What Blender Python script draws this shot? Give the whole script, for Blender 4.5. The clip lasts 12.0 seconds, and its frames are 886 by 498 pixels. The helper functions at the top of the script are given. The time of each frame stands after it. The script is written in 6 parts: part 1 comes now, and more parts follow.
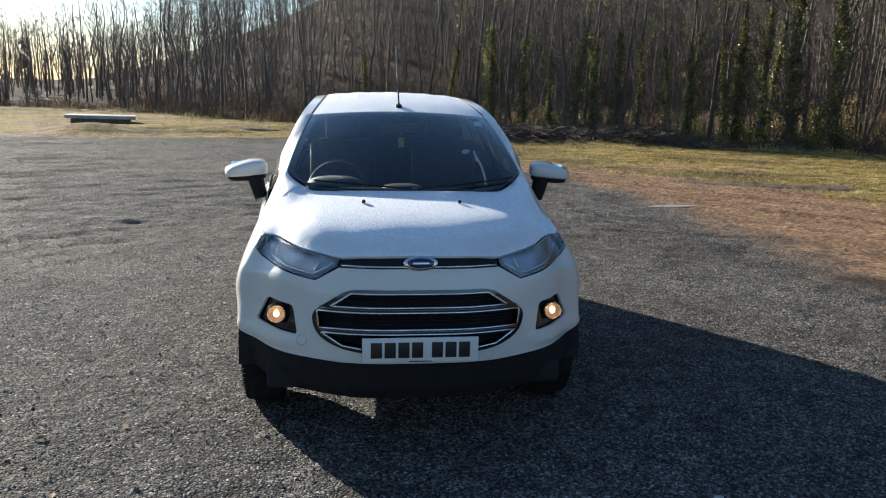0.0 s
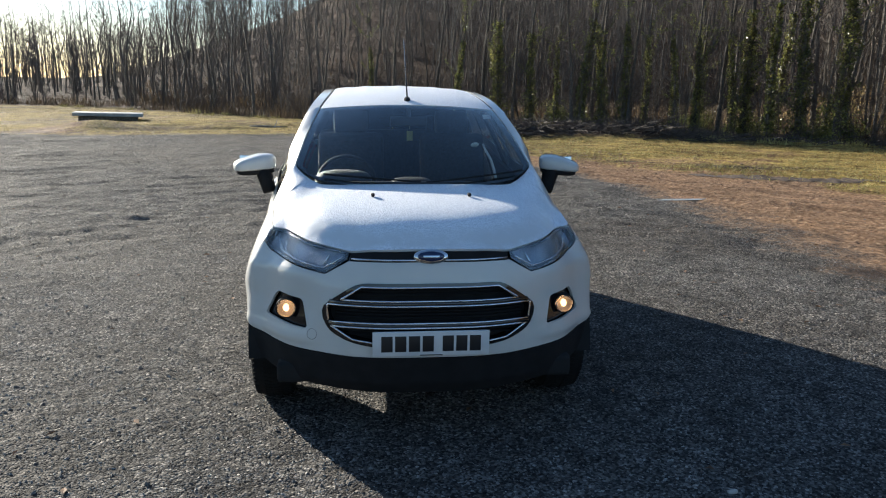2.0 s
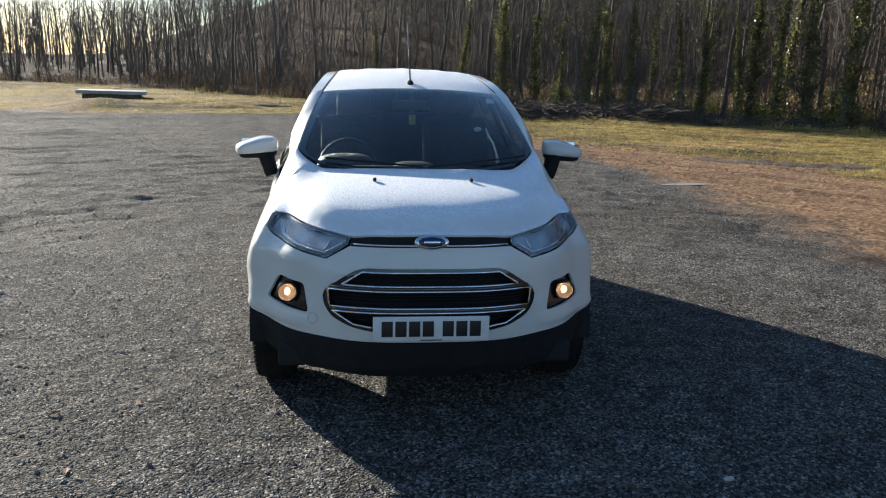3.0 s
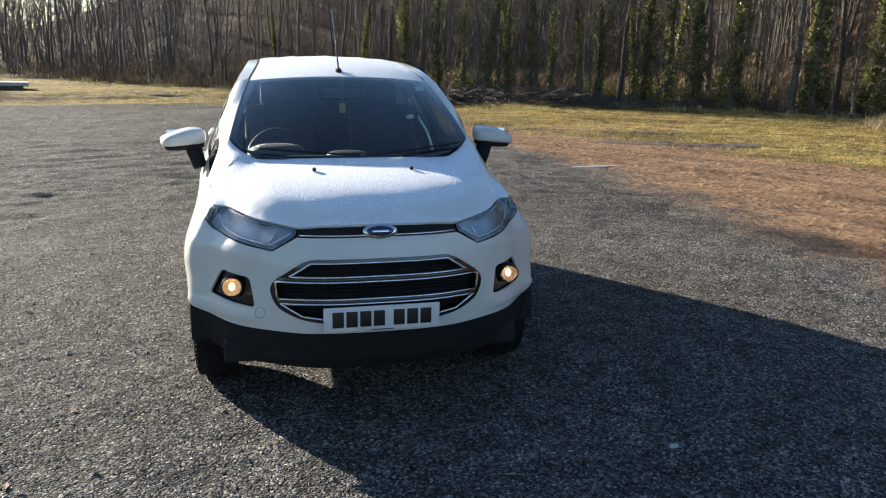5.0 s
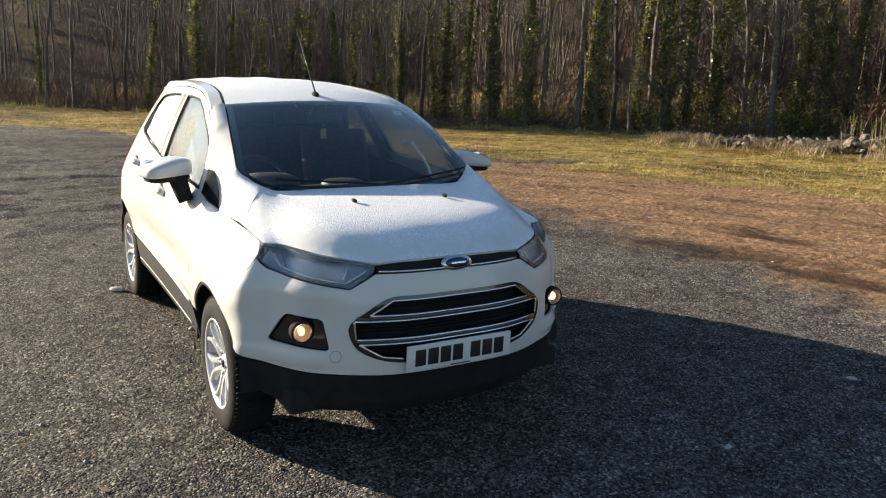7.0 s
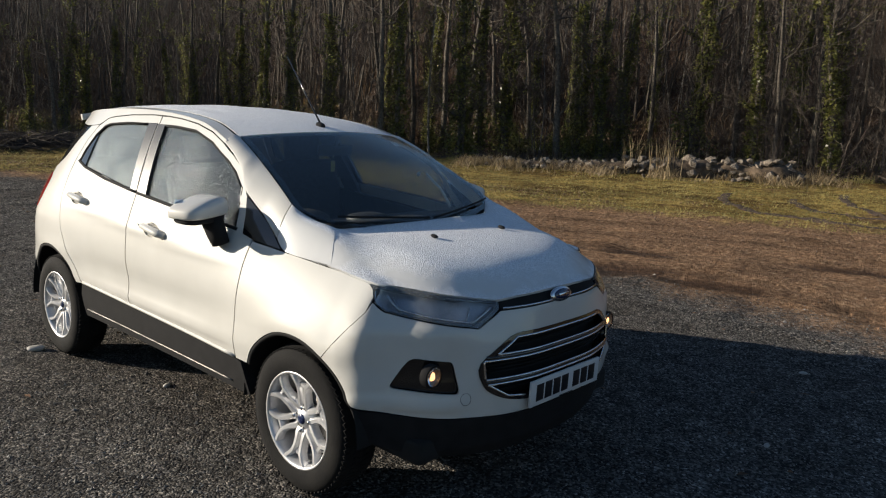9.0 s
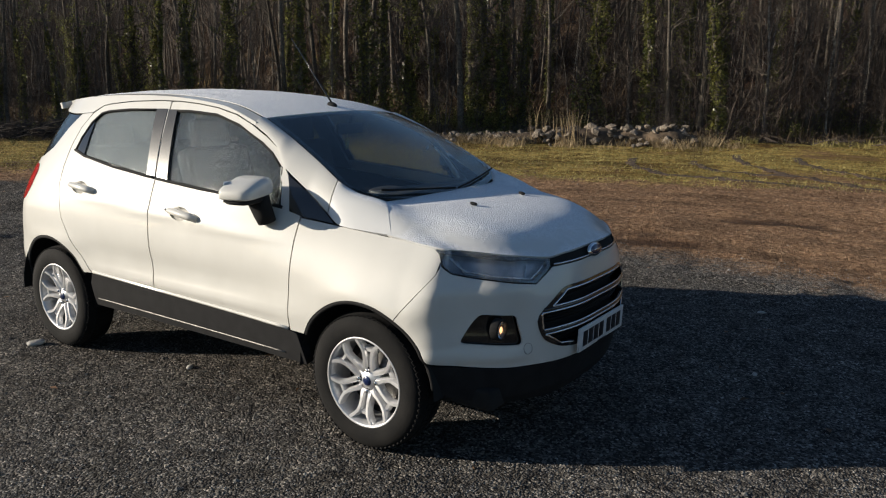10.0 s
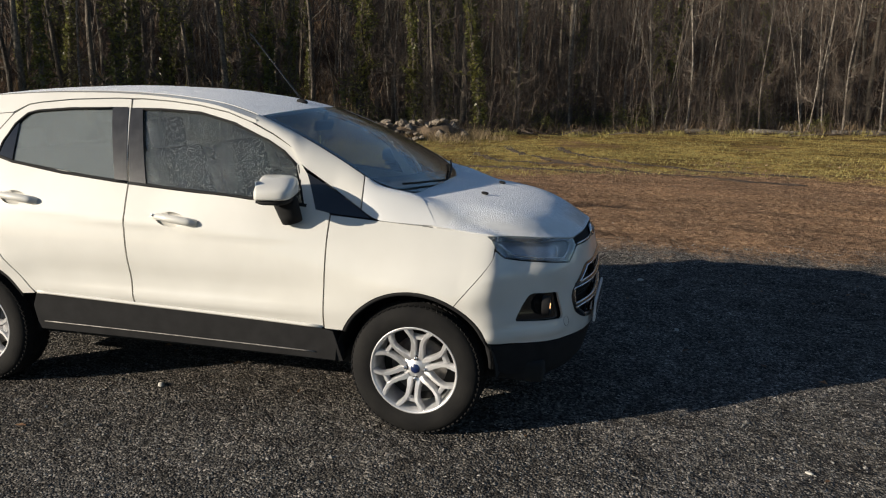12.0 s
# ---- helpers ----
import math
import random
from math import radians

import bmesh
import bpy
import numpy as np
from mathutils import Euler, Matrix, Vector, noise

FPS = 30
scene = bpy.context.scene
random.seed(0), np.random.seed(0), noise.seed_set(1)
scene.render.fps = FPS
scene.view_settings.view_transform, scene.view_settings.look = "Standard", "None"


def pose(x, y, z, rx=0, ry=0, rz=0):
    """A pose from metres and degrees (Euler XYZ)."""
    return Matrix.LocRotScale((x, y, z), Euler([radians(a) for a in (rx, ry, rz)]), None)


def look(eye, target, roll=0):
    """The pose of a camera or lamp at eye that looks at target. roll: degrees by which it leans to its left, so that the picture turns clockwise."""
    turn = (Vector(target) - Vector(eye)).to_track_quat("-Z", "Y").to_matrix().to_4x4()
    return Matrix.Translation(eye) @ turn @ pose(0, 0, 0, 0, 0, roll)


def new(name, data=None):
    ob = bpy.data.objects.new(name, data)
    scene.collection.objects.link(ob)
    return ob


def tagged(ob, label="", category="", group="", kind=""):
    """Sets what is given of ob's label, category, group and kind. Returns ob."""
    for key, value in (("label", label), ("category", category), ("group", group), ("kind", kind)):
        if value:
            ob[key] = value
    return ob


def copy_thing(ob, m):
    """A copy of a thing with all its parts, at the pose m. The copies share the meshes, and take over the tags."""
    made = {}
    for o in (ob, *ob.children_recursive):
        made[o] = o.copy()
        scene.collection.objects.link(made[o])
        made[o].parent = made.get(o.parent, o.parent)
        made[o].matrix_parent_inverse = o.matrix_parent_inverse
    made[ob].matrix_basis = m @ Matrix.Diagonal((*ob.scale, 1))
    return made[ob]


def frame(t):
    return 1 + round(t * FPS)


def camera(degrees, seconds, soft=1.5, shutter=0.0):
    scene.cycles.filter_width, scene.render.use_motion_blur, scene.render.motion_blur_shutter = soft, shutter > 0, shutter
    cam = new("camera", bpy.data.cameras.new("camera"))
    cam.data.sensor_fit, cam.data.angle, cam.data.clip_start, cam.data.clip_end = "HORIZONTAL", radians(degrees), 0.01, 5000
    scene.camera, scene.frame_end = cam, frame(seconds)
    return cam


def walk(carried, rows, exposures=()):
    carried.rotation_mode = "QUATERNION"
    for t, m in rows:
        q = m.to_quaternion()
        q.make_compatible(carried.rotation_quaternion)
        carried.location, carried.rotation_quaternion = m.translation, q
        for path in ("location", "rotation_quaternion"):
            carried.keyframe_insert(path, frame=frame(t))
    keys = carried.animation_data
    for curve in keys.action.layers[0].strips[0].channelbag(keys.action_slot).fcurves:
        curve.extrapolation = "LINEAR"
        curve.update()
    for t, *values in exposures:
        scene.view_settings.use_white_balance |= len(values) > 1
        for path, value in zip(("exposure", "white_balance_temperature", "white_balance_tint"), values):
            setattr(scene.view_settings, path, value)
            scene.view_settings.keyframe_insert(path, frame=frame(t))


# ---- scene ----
cam = camera(59.5, 12.0, soft=1.15)
PATH = [
    (0, (-0.311, -4.074, 1.658), (-0.073, -2.13, 1.255), 1.2),
    (0.5, (-0.318, -4.068, 1.643), (-0.083, -2.121, 1.251), 1.1),
    (1, (-0.322, -4.065, 1.645), (-0.086, -2.121, 1.239), 1.1),
    (1.5, (-0.31, -4.061, 1.655), (-0.083, -2.113, 1.261), 0.9),
    (2, (-0.323, -4.053, 1.641), (-0.103, -2.109, 1.227), 0.8),
    (2.5, (-0.318, -4.055, 1.632), (-0.095, -2.104, 1.251), 1.4),
    (2.7, (-0.318, -4.056, 1.647), (-0.107, -2.118, 1.203), 1.3),
    (4.3, (-0.261, -4.033, 1.682), (-0.034, -2.107, 1.194), 1.4),
    (4.5, (-0.296, -4.031, 1.662), (-0.049, -2.11, 1.164), 1.4),
    (5, (-0.507, -4.035, 1.665), (-0.054, -2.15, 1.175), 0.9),
    (5.5, (-0.792, -3.998, 1.667), (-0.265, -2.124, 1.206), 1.4),
    (6, (-1.027, -3.765, 1.665), (-0.296, -1.97, 1.17), 0.3),
    (6.5, (-1.325, -3.625, 1.65), (-0.467, -1.872, 1.215), 2.1),
    (7, (-1.687, -3.492, 1.678), (-0.7, -1.809, 1.243), 1.8),
    (7.5, (-1.892, -3.271, 1.664), (-0.814, -1.629, 1.285), 0.3),
    (7.7, (-2.024, -3.137, 1.675), (-0.863, -1.559, 1.272), 2.7),
    (9.3, (-2.997, -2.477, 1.659), (-1.503, -1.202, 1.28), 1.5),
    (9.5, (-3.169, -2.425, 1.653), (-1.648, -1.189, 1.249), 1.3),
    (10, (-3.414, -2.182, 1.65), (-1.796, -1.08, 1.243), 0.5),
    (10.5, (-3.586, -1.924, 1.671), (-1.931, -0.899, 1.214), 0.0),
    (10.8, (-3.728, -1.73, 1.656), (-1.957, -0.88, 1.277), -0.7),
    (10.9, (-3.843, -1.688, 1.659), (-2.114, -0.785, 1.216), -3.3),
    (11, (-3.901, -1.619, 1.611), (-2.104, -0.867, 1.159), -2.4),
    (11.5, (-4.025, -1.347, 1.633), (-2.221, -0.578, 1.241), -3.2),
    (12, (-4.161, -1.019, 1.641), (-2.269, -0.516, 1.23), 0.5),
]
walk(cam, [(t, look(eye, target, roll)) for t, eye, target, roll in PATH],
     [(0, 1.45, 5700, 8), (4.5, 1.55, 5750, 8), (5.5, 1.9, 6200, 10), (6.0, 1.6, 6400, 10), (6.5, 1.7, 6600, 10), (7.7, 1.2, 6400, 10), (9.5, 0.45, 6000, 10), (12, 0.52, 6150, 10)])

# ---- light ----
SUN_AZ, SUN_EL = radians(-35.8), radians(16.7)      # from +y towards +x, and up
world = bpy.data.worlds.new("sky")
scene.world = world
world.use_nodes = True
wn = world.node_tree.nodes
sky = wn.new("ShaderNodeTexSky")
sky.sky_type, sky.sun_disc = "NISHITA", False
sky.sun_elevation, sky.sun_rotation = SUN_EL, SUN_AZ
sky.air_density, sky.dust_density, sky.ozone_density = 1.0, 0.3, 2.0
world.node_tree.links.new(sky.outputs[0], wn["Background"].inputs[0])
wn["Background"].inputs[1].default_value = 0.062
sun = new("sun", bpy.data.lights.new("sun", "SUN"))
sun.data.energy, sun.data.angle, sun.data.color = 5.0, radians(0.53), (1.0, 0.86, 0.66)
SUN_DIR = Vector((math.sin(SUN_AZ) * math.cos(SUN_EL), math.cos(SUN_AZ) * math.cos(SUN_EL), math.sin(SUN_EL)))
sun.matrix_world = look(SUN_DIR * 60, (0, 0, 0))


# ---- materials ----
def material(name):
    m = bpy.data.materials.new(name)
    m.use_nodes = True
    return m, m.node_tree.nodes, m.node_tree.links, m.node_tree.nodes["Principled BSDF"]


def surface(name, c1, c2, scale=8.0, rough=0.6, metal=0.0, bump=0.0, bump_scale=60.0, vary=0.0, island=False, coat=0.0, detail=6.0, rough_to=None, ramp=(0.35, 0.65), translucent=0.0):
    """A surface of two tones mixed by noise, with fine relief; vary shifts the value from piece to piece."""
    m, n, l, p = material(name)
    co = n.new("ShaderNodeTexCoord")
    tex = n.new("ShaderNodeTexNoise")
    tex.inputs["Scale"].default_value, tex.inputs["Detail"].default_value = scale, detail
    l.new(co.outputs["Object"], tex.inputs["Vector"])
    r = n.new("ShaderNodeValToRGB")
    r.color_ramp.elements[0].position, r.color_ramp.elements[1].position = ramp
    r.color_ramp.elements[0].color, r.color_ramp.elements[1].color = (*c1, 1), (*c2, 1)
    l.new(tex.outputs["Fac"], r.inputs["Fac"])
    out = r.outputs["Color"]
    if vary:
        h = n.new("ShaderNodeHueSaturation")
        src = n.new("ShaderNodeNewGeometry").outputs["Random Per Island"] if island else n.new("ShaderNodeObjectInfo").outputs["Random"]
        mr = n.new("ShaderNodeMapRange")
        mr.inputs["To Min"].default_value, mr.inputs["To Max"].default_value = 1 - vary, 1 + vary
        l.new(src, mr.inputs["Value"])
        l.new(mr.outputs["Result"], h.inputs["Value"])
        l.new(out, h.inputs["Color"])
        out = h.outputs["Color"]
    l.new(out, p.inputs["Base Color"])
    p.inputs["Roughness"].default_value, p.inputs["Metallic"].default_value = rough, metal
    if rough_to is not None:
        mr2 = n.new("ShaderNodeMapRange")
        mr2.inputs["To Min"].default_value, mr2.inputs["To Max"].default_value = rough, rough_to
        l.new(tex.outputs["Fac"], mr2.inputs["Value"])
        l.new(mr2.outputs["Result"], p.inputs["Roughness"])
    if coat:
        p.inputs["Coat Weight"].default_value, p.inputs["Coat Roughness"].default_value = coat, 0.04
    if bump:
        t2 = n.new("ShaderNodeTexNoise")
        t2.inputs["Scale"].default_value, t2.inputs["Detail"].default_value = bump_scale, 4.0
        l.new(co.outputs["Object"], t2.inputs["Vector"])
        b = n.new("ShaderNodeBump")
        b.inputs["Strength"].default_value, b.inputs["Distance"].default_value = bump, 0.01
        l.new(t2.outputs["Fac"], b.inputs["Height"])
        l.new(b.outputs["Normal"], p.inputs["Normal"])
    if translucent:
        tr = n.new("ShaderNodeBsdfTranslucent")
        mx = n.new("ShaderNodeMixShader")
        mx.inputs[0].default_value = translucent
        l.new(out, tr.inputs["Color"])
        l.new(p.outputs[0], mx.inputs[1])
        l.new(tr.outputs[0], mx.inputs[2])
        l.new(mx.outputs[0], n["Material Output"].inputs["Surface"])
    return m


def glass(name, tint, rough=0.0, drops=0.0, mist=0.0, veil=0.0):
    """Clear glass, or glass beaded with drops and misted in patches."""
    m, n, l, p = material(name)
    p.inputs["Base Color"].default_value = (*tint, 1)
    p.inputs["Transmission Weight"].default_value, p.inputs["Roughness"].default_value, p.inputs["IOR"].default_value = 1.0, rough, 1.45
    if drops:
        co, v, b, t = n.new("ShaderNodeTexCoord"), n.new("ShaderNodeTexVoronoi"), n.new("ShaderNodeBump"), n.new("ShaderNodeTexNoise")
        v.inputs["Scale"].default_value, t.inputs["Scale"].default_value = 150.0, 4.0
        mp = n.new("ShaderNodeMapping")
        mp.inputs["Scale"].default_value = (0, 1, 0.8)
        l.new(co.outputs["Object"], mp.inputs["Vector"])
        l.new(mp.outputs[0], v.inputs["Vector"])
        l.new(co.outputs["Object"], t.inputs["Vector"])
        dome = n.new("ShaderNodeMapRange")
        dome.inputs["From Min"].default_value, dome.inputs["From Max"].default_value = 0.34, 0.08
        l.new(v.outputs["Distance"], dome.inputs["Value"])
        where = n.new("ShaderNodeMapRange")
        where.inputs["From Min"].default_value, where.inputs["From Max"].default_value = 0.25, 0.48
        l.new(t.outputs["Fac"], where.inputs["Value"])
        mul = n.new("ShaderNodeMath")
        mul.operation = "MULTIPLY"
        l.new(dome.outputs["Result"], mul.inputs[0])
        l.new(where.outputs["Result"], mul.inputs[1])
        b.inputs["Strength"].default_value, b.inputs["Distance"].default_value = drops, 0.0025
        l.new(mul.outputs[0], b.inputs["Height"])
        l.new(b.outputs["Normal"], p.inputs["Normal"])
        fog = n.new("ShaderNodeMapRange")
        fog.inputs["To Min"].default_value, fog.inputs["To Max"].default_value = rough, rough + 0.04
        l.new(where.outputs["Result"], fog.inputs["Value"])
        l.new(fog.outputs["Result"], p.inputs["Roughness"])
        film, mx, amount = n.new("ShaderNodeBsdfDiffuse"), n.new("ShaderNodeMixShader"), n.new("ShaderNodeMapRange")
        film.inputs["Color"].default_value = (0.72, 0.78, 0.80, 1)
        l.new(b.outputs["Normal"], film.inputs["Normal"])
        amount.inputs["To Min"].default_value, amount.inputs["To Max"].default_value = 0.04 + veil, 0.04 + veil + mist
        l.new(mul.outputs[0], amount.inputs["Value"])
        l.new(amount.outputs["Result"], mx.inputs[0])
        l.new(p.outputs[0], mx.inputs[1])
        l.new(film.outputs[0], mx.inputs[2])
        l.new(mx.outputs[0], n["Material Output"].inputs["Surface"])
    return m


def frost_material():
    """White paint with a granular coat of frost where the panel faces up."""
    m, n, l, p = material("frosted_paint")
    co, geo, xyz = n.new("ShaderNodeTexCoord"), n.new("ShaderNodeNewGeometry"), n.new("ShaderNodeSeparateXYZ")
    l.new(geo.outputs["Normal"], xyz.inputs[0])
    grain, clump = n.new("ShaderNodeTexNoise"), n.new("ShaderNodeTexNoise")
    grain.inputs["Scale"].default_value, clump.inputs["Scale"].default_value = 190.0, 22.0
    grain.inputs["Detail"].default_value = 0.5
    for t in (grain, clump):
        l.new(co.outputs["Object"], t.inputs["Vector"])
    up = n.new("ShaderNodeMath")
    up.operation = "MULTIPLY_ADD"
    up.inputs[1].default_value = 0.10
    l.new(clump.outputs["Fac"], up.inputs[0])
    l.new(xyz.outputs["Z"], up.inputs[2])
    mask = n.new("ShaderNodeMapRange")
    mask.inputs["From Min"].default_value, mask.inputs["From Max"].default_value = 0.86, 0.97
    l.new(up.outputs[0], mask.inputs["Value"])
    tone, mx = n.new("ShaderNodeValToRGB"), n.new("ShaderNodeMixRGB")
    e = tone.color_ramp.elements
    e[0].position, e[0].color, e[1].position, e[1].color = 0.38, (0.60, 0.615, 0.64, 1), 0.60, (0.95, 0.96, 0.98, 1)
    l.new(grain.outputs["Fac"], tone.inputs["Fac"])
    l.new(mask.outputs["Result"], mx.inputs[0])
    mx.inputs[1].default_value = (0.66, 0.66, 0.65, 1)
    l.new(tone.outputs["Color"], mx.inputs[2])
    l.new(mx.outputs[0], p.inputs["Base Color"])
    ro = n.new("ShaderNodeMapRange")
    ro.inputs["To Min"].default_value, ro.inputs["To Max"].default_value = 0.48, 0.62
    l.new(mask.outputs["Result"], ro.inputs["Value"])
    l.new(ro.outputs["Result"], p.inputs["Roughness"])
    ct = n.new("ShaderNodeMapRange")
    ct.inputs["To Min"].default_value, ct.inputs["To Max"].default_value = 0.8, 0.0
    l.new(mask.outputs["Result"], ct.inputs["Value"])
    l.new(ct.outputs["Result"], p.inputs["Coat Weight"])
    h, b = n.new("ShaderNodeMath"), n.new("ShaderNodeBump")
    h.operation = "MULTIPLY"
    l.new(grain.outputs["Fac"], h.inputs[0])
    l.new(mask.outputs["Result"], h.inputs[1])
    b.inputs["Strength"].default_value, b.inputs["Distance"].default_value = 1.0, 0.0042
    l.new(h.outputs[0], b.inputs["Height"])
    l.new(b.outputs["Normal"], p.inputs["Normal"])
    return m


PAINT = surface("white_paint", (0.575, 0.563, 0.525), (0.62, 0.608, 0.57), 3.0, 0.48, coat=0.8, bump=0.02, bump_scale=400)
FROST = frost_material()
BLACK = surface("black_plastic", (0.012, 0.012, 0.013), (0.018, 0.018, 0.019), 14.0, 0.78, bump=0.12, bump_scale=500, rough_to=0.9)
GLOSS = surface("gloss_black", (0.008, 0.008, 0.009), (0.014, 0.014, 0.015), 6.0, 0.12, coat=0.5)
PILLAR = surface("satin_black_film", (0.016, 0.016, 0.018), (0.03, 0.03, 0.032), 20.0, 0.28, bump=0.04, bump_scale=160)
CHROME = surface("chrome", (0.62, 0.62, 0.63), (0.72, 0.72, 0.73), 20.0, 0.16, metal=1.0)
ALLOY = surface("silver_alloy", (0.55, 0.55, 0.56), (0.66, 0.66, 0.67), 25.0, 0.42, metal=0.6, coat=0.3)
RUBBER = surface("tyre_rubber", (0.007, 0.007, 0.0075), (0.014, 0.0135, 0.013), 9.0, 0.82, bump=0.25, bump_scale=220, rough_to=0.9)
STEEL = surface("dull_steel", (0.12, 0.115, 0.11), (0.22, 0.21, 0.20), 30.0, 0.45, metal=0.9)
DARK = surface("dark_lining", (0.006, 0.006, 0.006), (0.012, 0.012, 0.012), 10.0, 0.9)
TRIM = surface("interior_plastic", (0.012, 0.012, 0.014), (0.022, 0.022, 0.024), 25.0, 0.6, bump=0.15, bump_scale=300)
CLOTH = surface("seat_cloth", (0.018, 0.018, 0.021), (0.035, 0.035, 0.04), 60.0, 0.9, bump=0.3, bump_scale=600)
PLATEWHITE = surface("plate_white", (0.62, 0.62, 0.62), (0.68, 0.68, 0.67), 12.0, 0.35)
INK = surface("plate_ink", (0.01, 0.01, 0.012), (0.016, 0.016, 0.018), 12.0, 0.4)
BLUE = surface("badge_blue", (0.006, 0.013, 0.055), (0.009, 0.02, 0.075), 30.0, 0.25, coat=0.6)
REDLENS = surface("red_lens", (0.42, 0.012, 0.010), (0.55, 0.02, 0.015), 20.0, 0.15, coat=0.6)
CLEAR = glass("clear_glass", (0.94, 0.97, 0.96))
SCREEN = glass("windscreen_glass", (0.80, 0.86, 0.85))
DROPS = glass("misted_glass", (0.50, 0.57, 0.59), 0.02, 0.7, 0.20, -0.022)
PRIVACY = glass("misted_rear_glass", (0.42, 0.50, 0.50), 0.05, 0.05, 0.03, 0.05)
LENS = glass("lamp_lens", (0.94, 0.96, 0.98), 0.08)
HEADLENS = glass("frosted_lamp_lens", (0.94, 0.96, 0.98), 0.03, 0.08, 0.06, 0.0)
REFLECTOR = surface("lamp_reflector", (0.16, 0.17, 0.20), (0.42, 0.45, 0.50), 7.0, 0.28, metal=0.7)
PAPER = surface("pale_card", (0.60, 0.60, 0.58), (0.70, 0.70, 0.68), 10.0, 0.7)
YELLOW = surface("yellow_card", (0.26, 0.22, 0.06), (0.32, 0.27, 0.08), 10.0, 0.6)

GLOW, gn, gl, gp = material("lit_bulb")
gp.inputs["Base Color"].default_value = (0.9, 0.7, 0.4, 1)
gp.inputs["Emission Color"].default_value, gp.inputs["Emission Strength"].default_value = (1.0, 0.50, 0.20, 1), 1.6

BARK = surface("grey_brown_bark", (0.045, 0.038, 0.031), (0.15, 0.127, 0.10), 14.0, 0.9, bump=0.8, bump_scale=45, vary=0.35)
BIRCH = surface("pale_bark", (0.085, 0.072, 0.058), (0.22, 0.195, 0.165), 10.0, 0.8, bump=0.4, bump_scale=40, vary=0.25, ramp=(0.4, 0.6))
TWIG = surface("twig_bark", (0.060, 0.045, 0.036), (0.15, 0.118, 0.092), 6.0, 0.85, vary=0.3)
IVY = surface("ivy_leaf", (0.070, 0.085, 0.024), (0.26, 0.25, 0.075), 3.0, 0.32, vary=0.6, island=True, translucent=0.55)
SCRUB = surface("dry_bracken", (0.075, 0.050, 0.030), (0.19, 0.135, 0.075), 2.0, 0.85, vary=0.4, island=True, translucent=0.25)
GRASSM = surface("winter_grass_blade", (0.21, 0.185, 0.058), (0.42, 0.355, 0.125), 0.6, 0.65, vary=0.35, island=True, translucent=0.3)
STRAW = surface("straw_stalk", (0.26, 0.19, 0.10), (0.40, 0.31, 0.18), 2.0, 0.8, vary=0.35, island=True, translucent=0.3)
STONE = surface("rubble_stone", (0.075, 0.060, 0.046), (0.27, 0.225, 0.175), 5.0, 0.85, bump=0.6, bump_scale=25, vary=0.4)
PEBBLE = surface("gravel_stone", (0.072, 0.069, 0.065), (0.225, 0.215, 0.20), 40.0, 0.6, vary=0.65, island=True)
LEAFLIT = surface("fallen_leaf", (0.10, 0.05, 0.025), (0.24, 0.14, 0.07), 30.0, 0.8, vary=0.4, island=True)
CONCRETE = surface("weathered_concrete", (0.30, 0.29, 0.27), (0.46, 0.45, 0.42), 3.0, 0.9, bump=0.3, bump_scale=30)


for mt, level in ((BLACK, 0.2), (RUBBER, 0.2), (PAINT, 0.3), (PEBBLE, 0.22)):
    mt.node_tree.nodes["Principled BSDF"].inputs["Specular IOR Level"].default_value = level


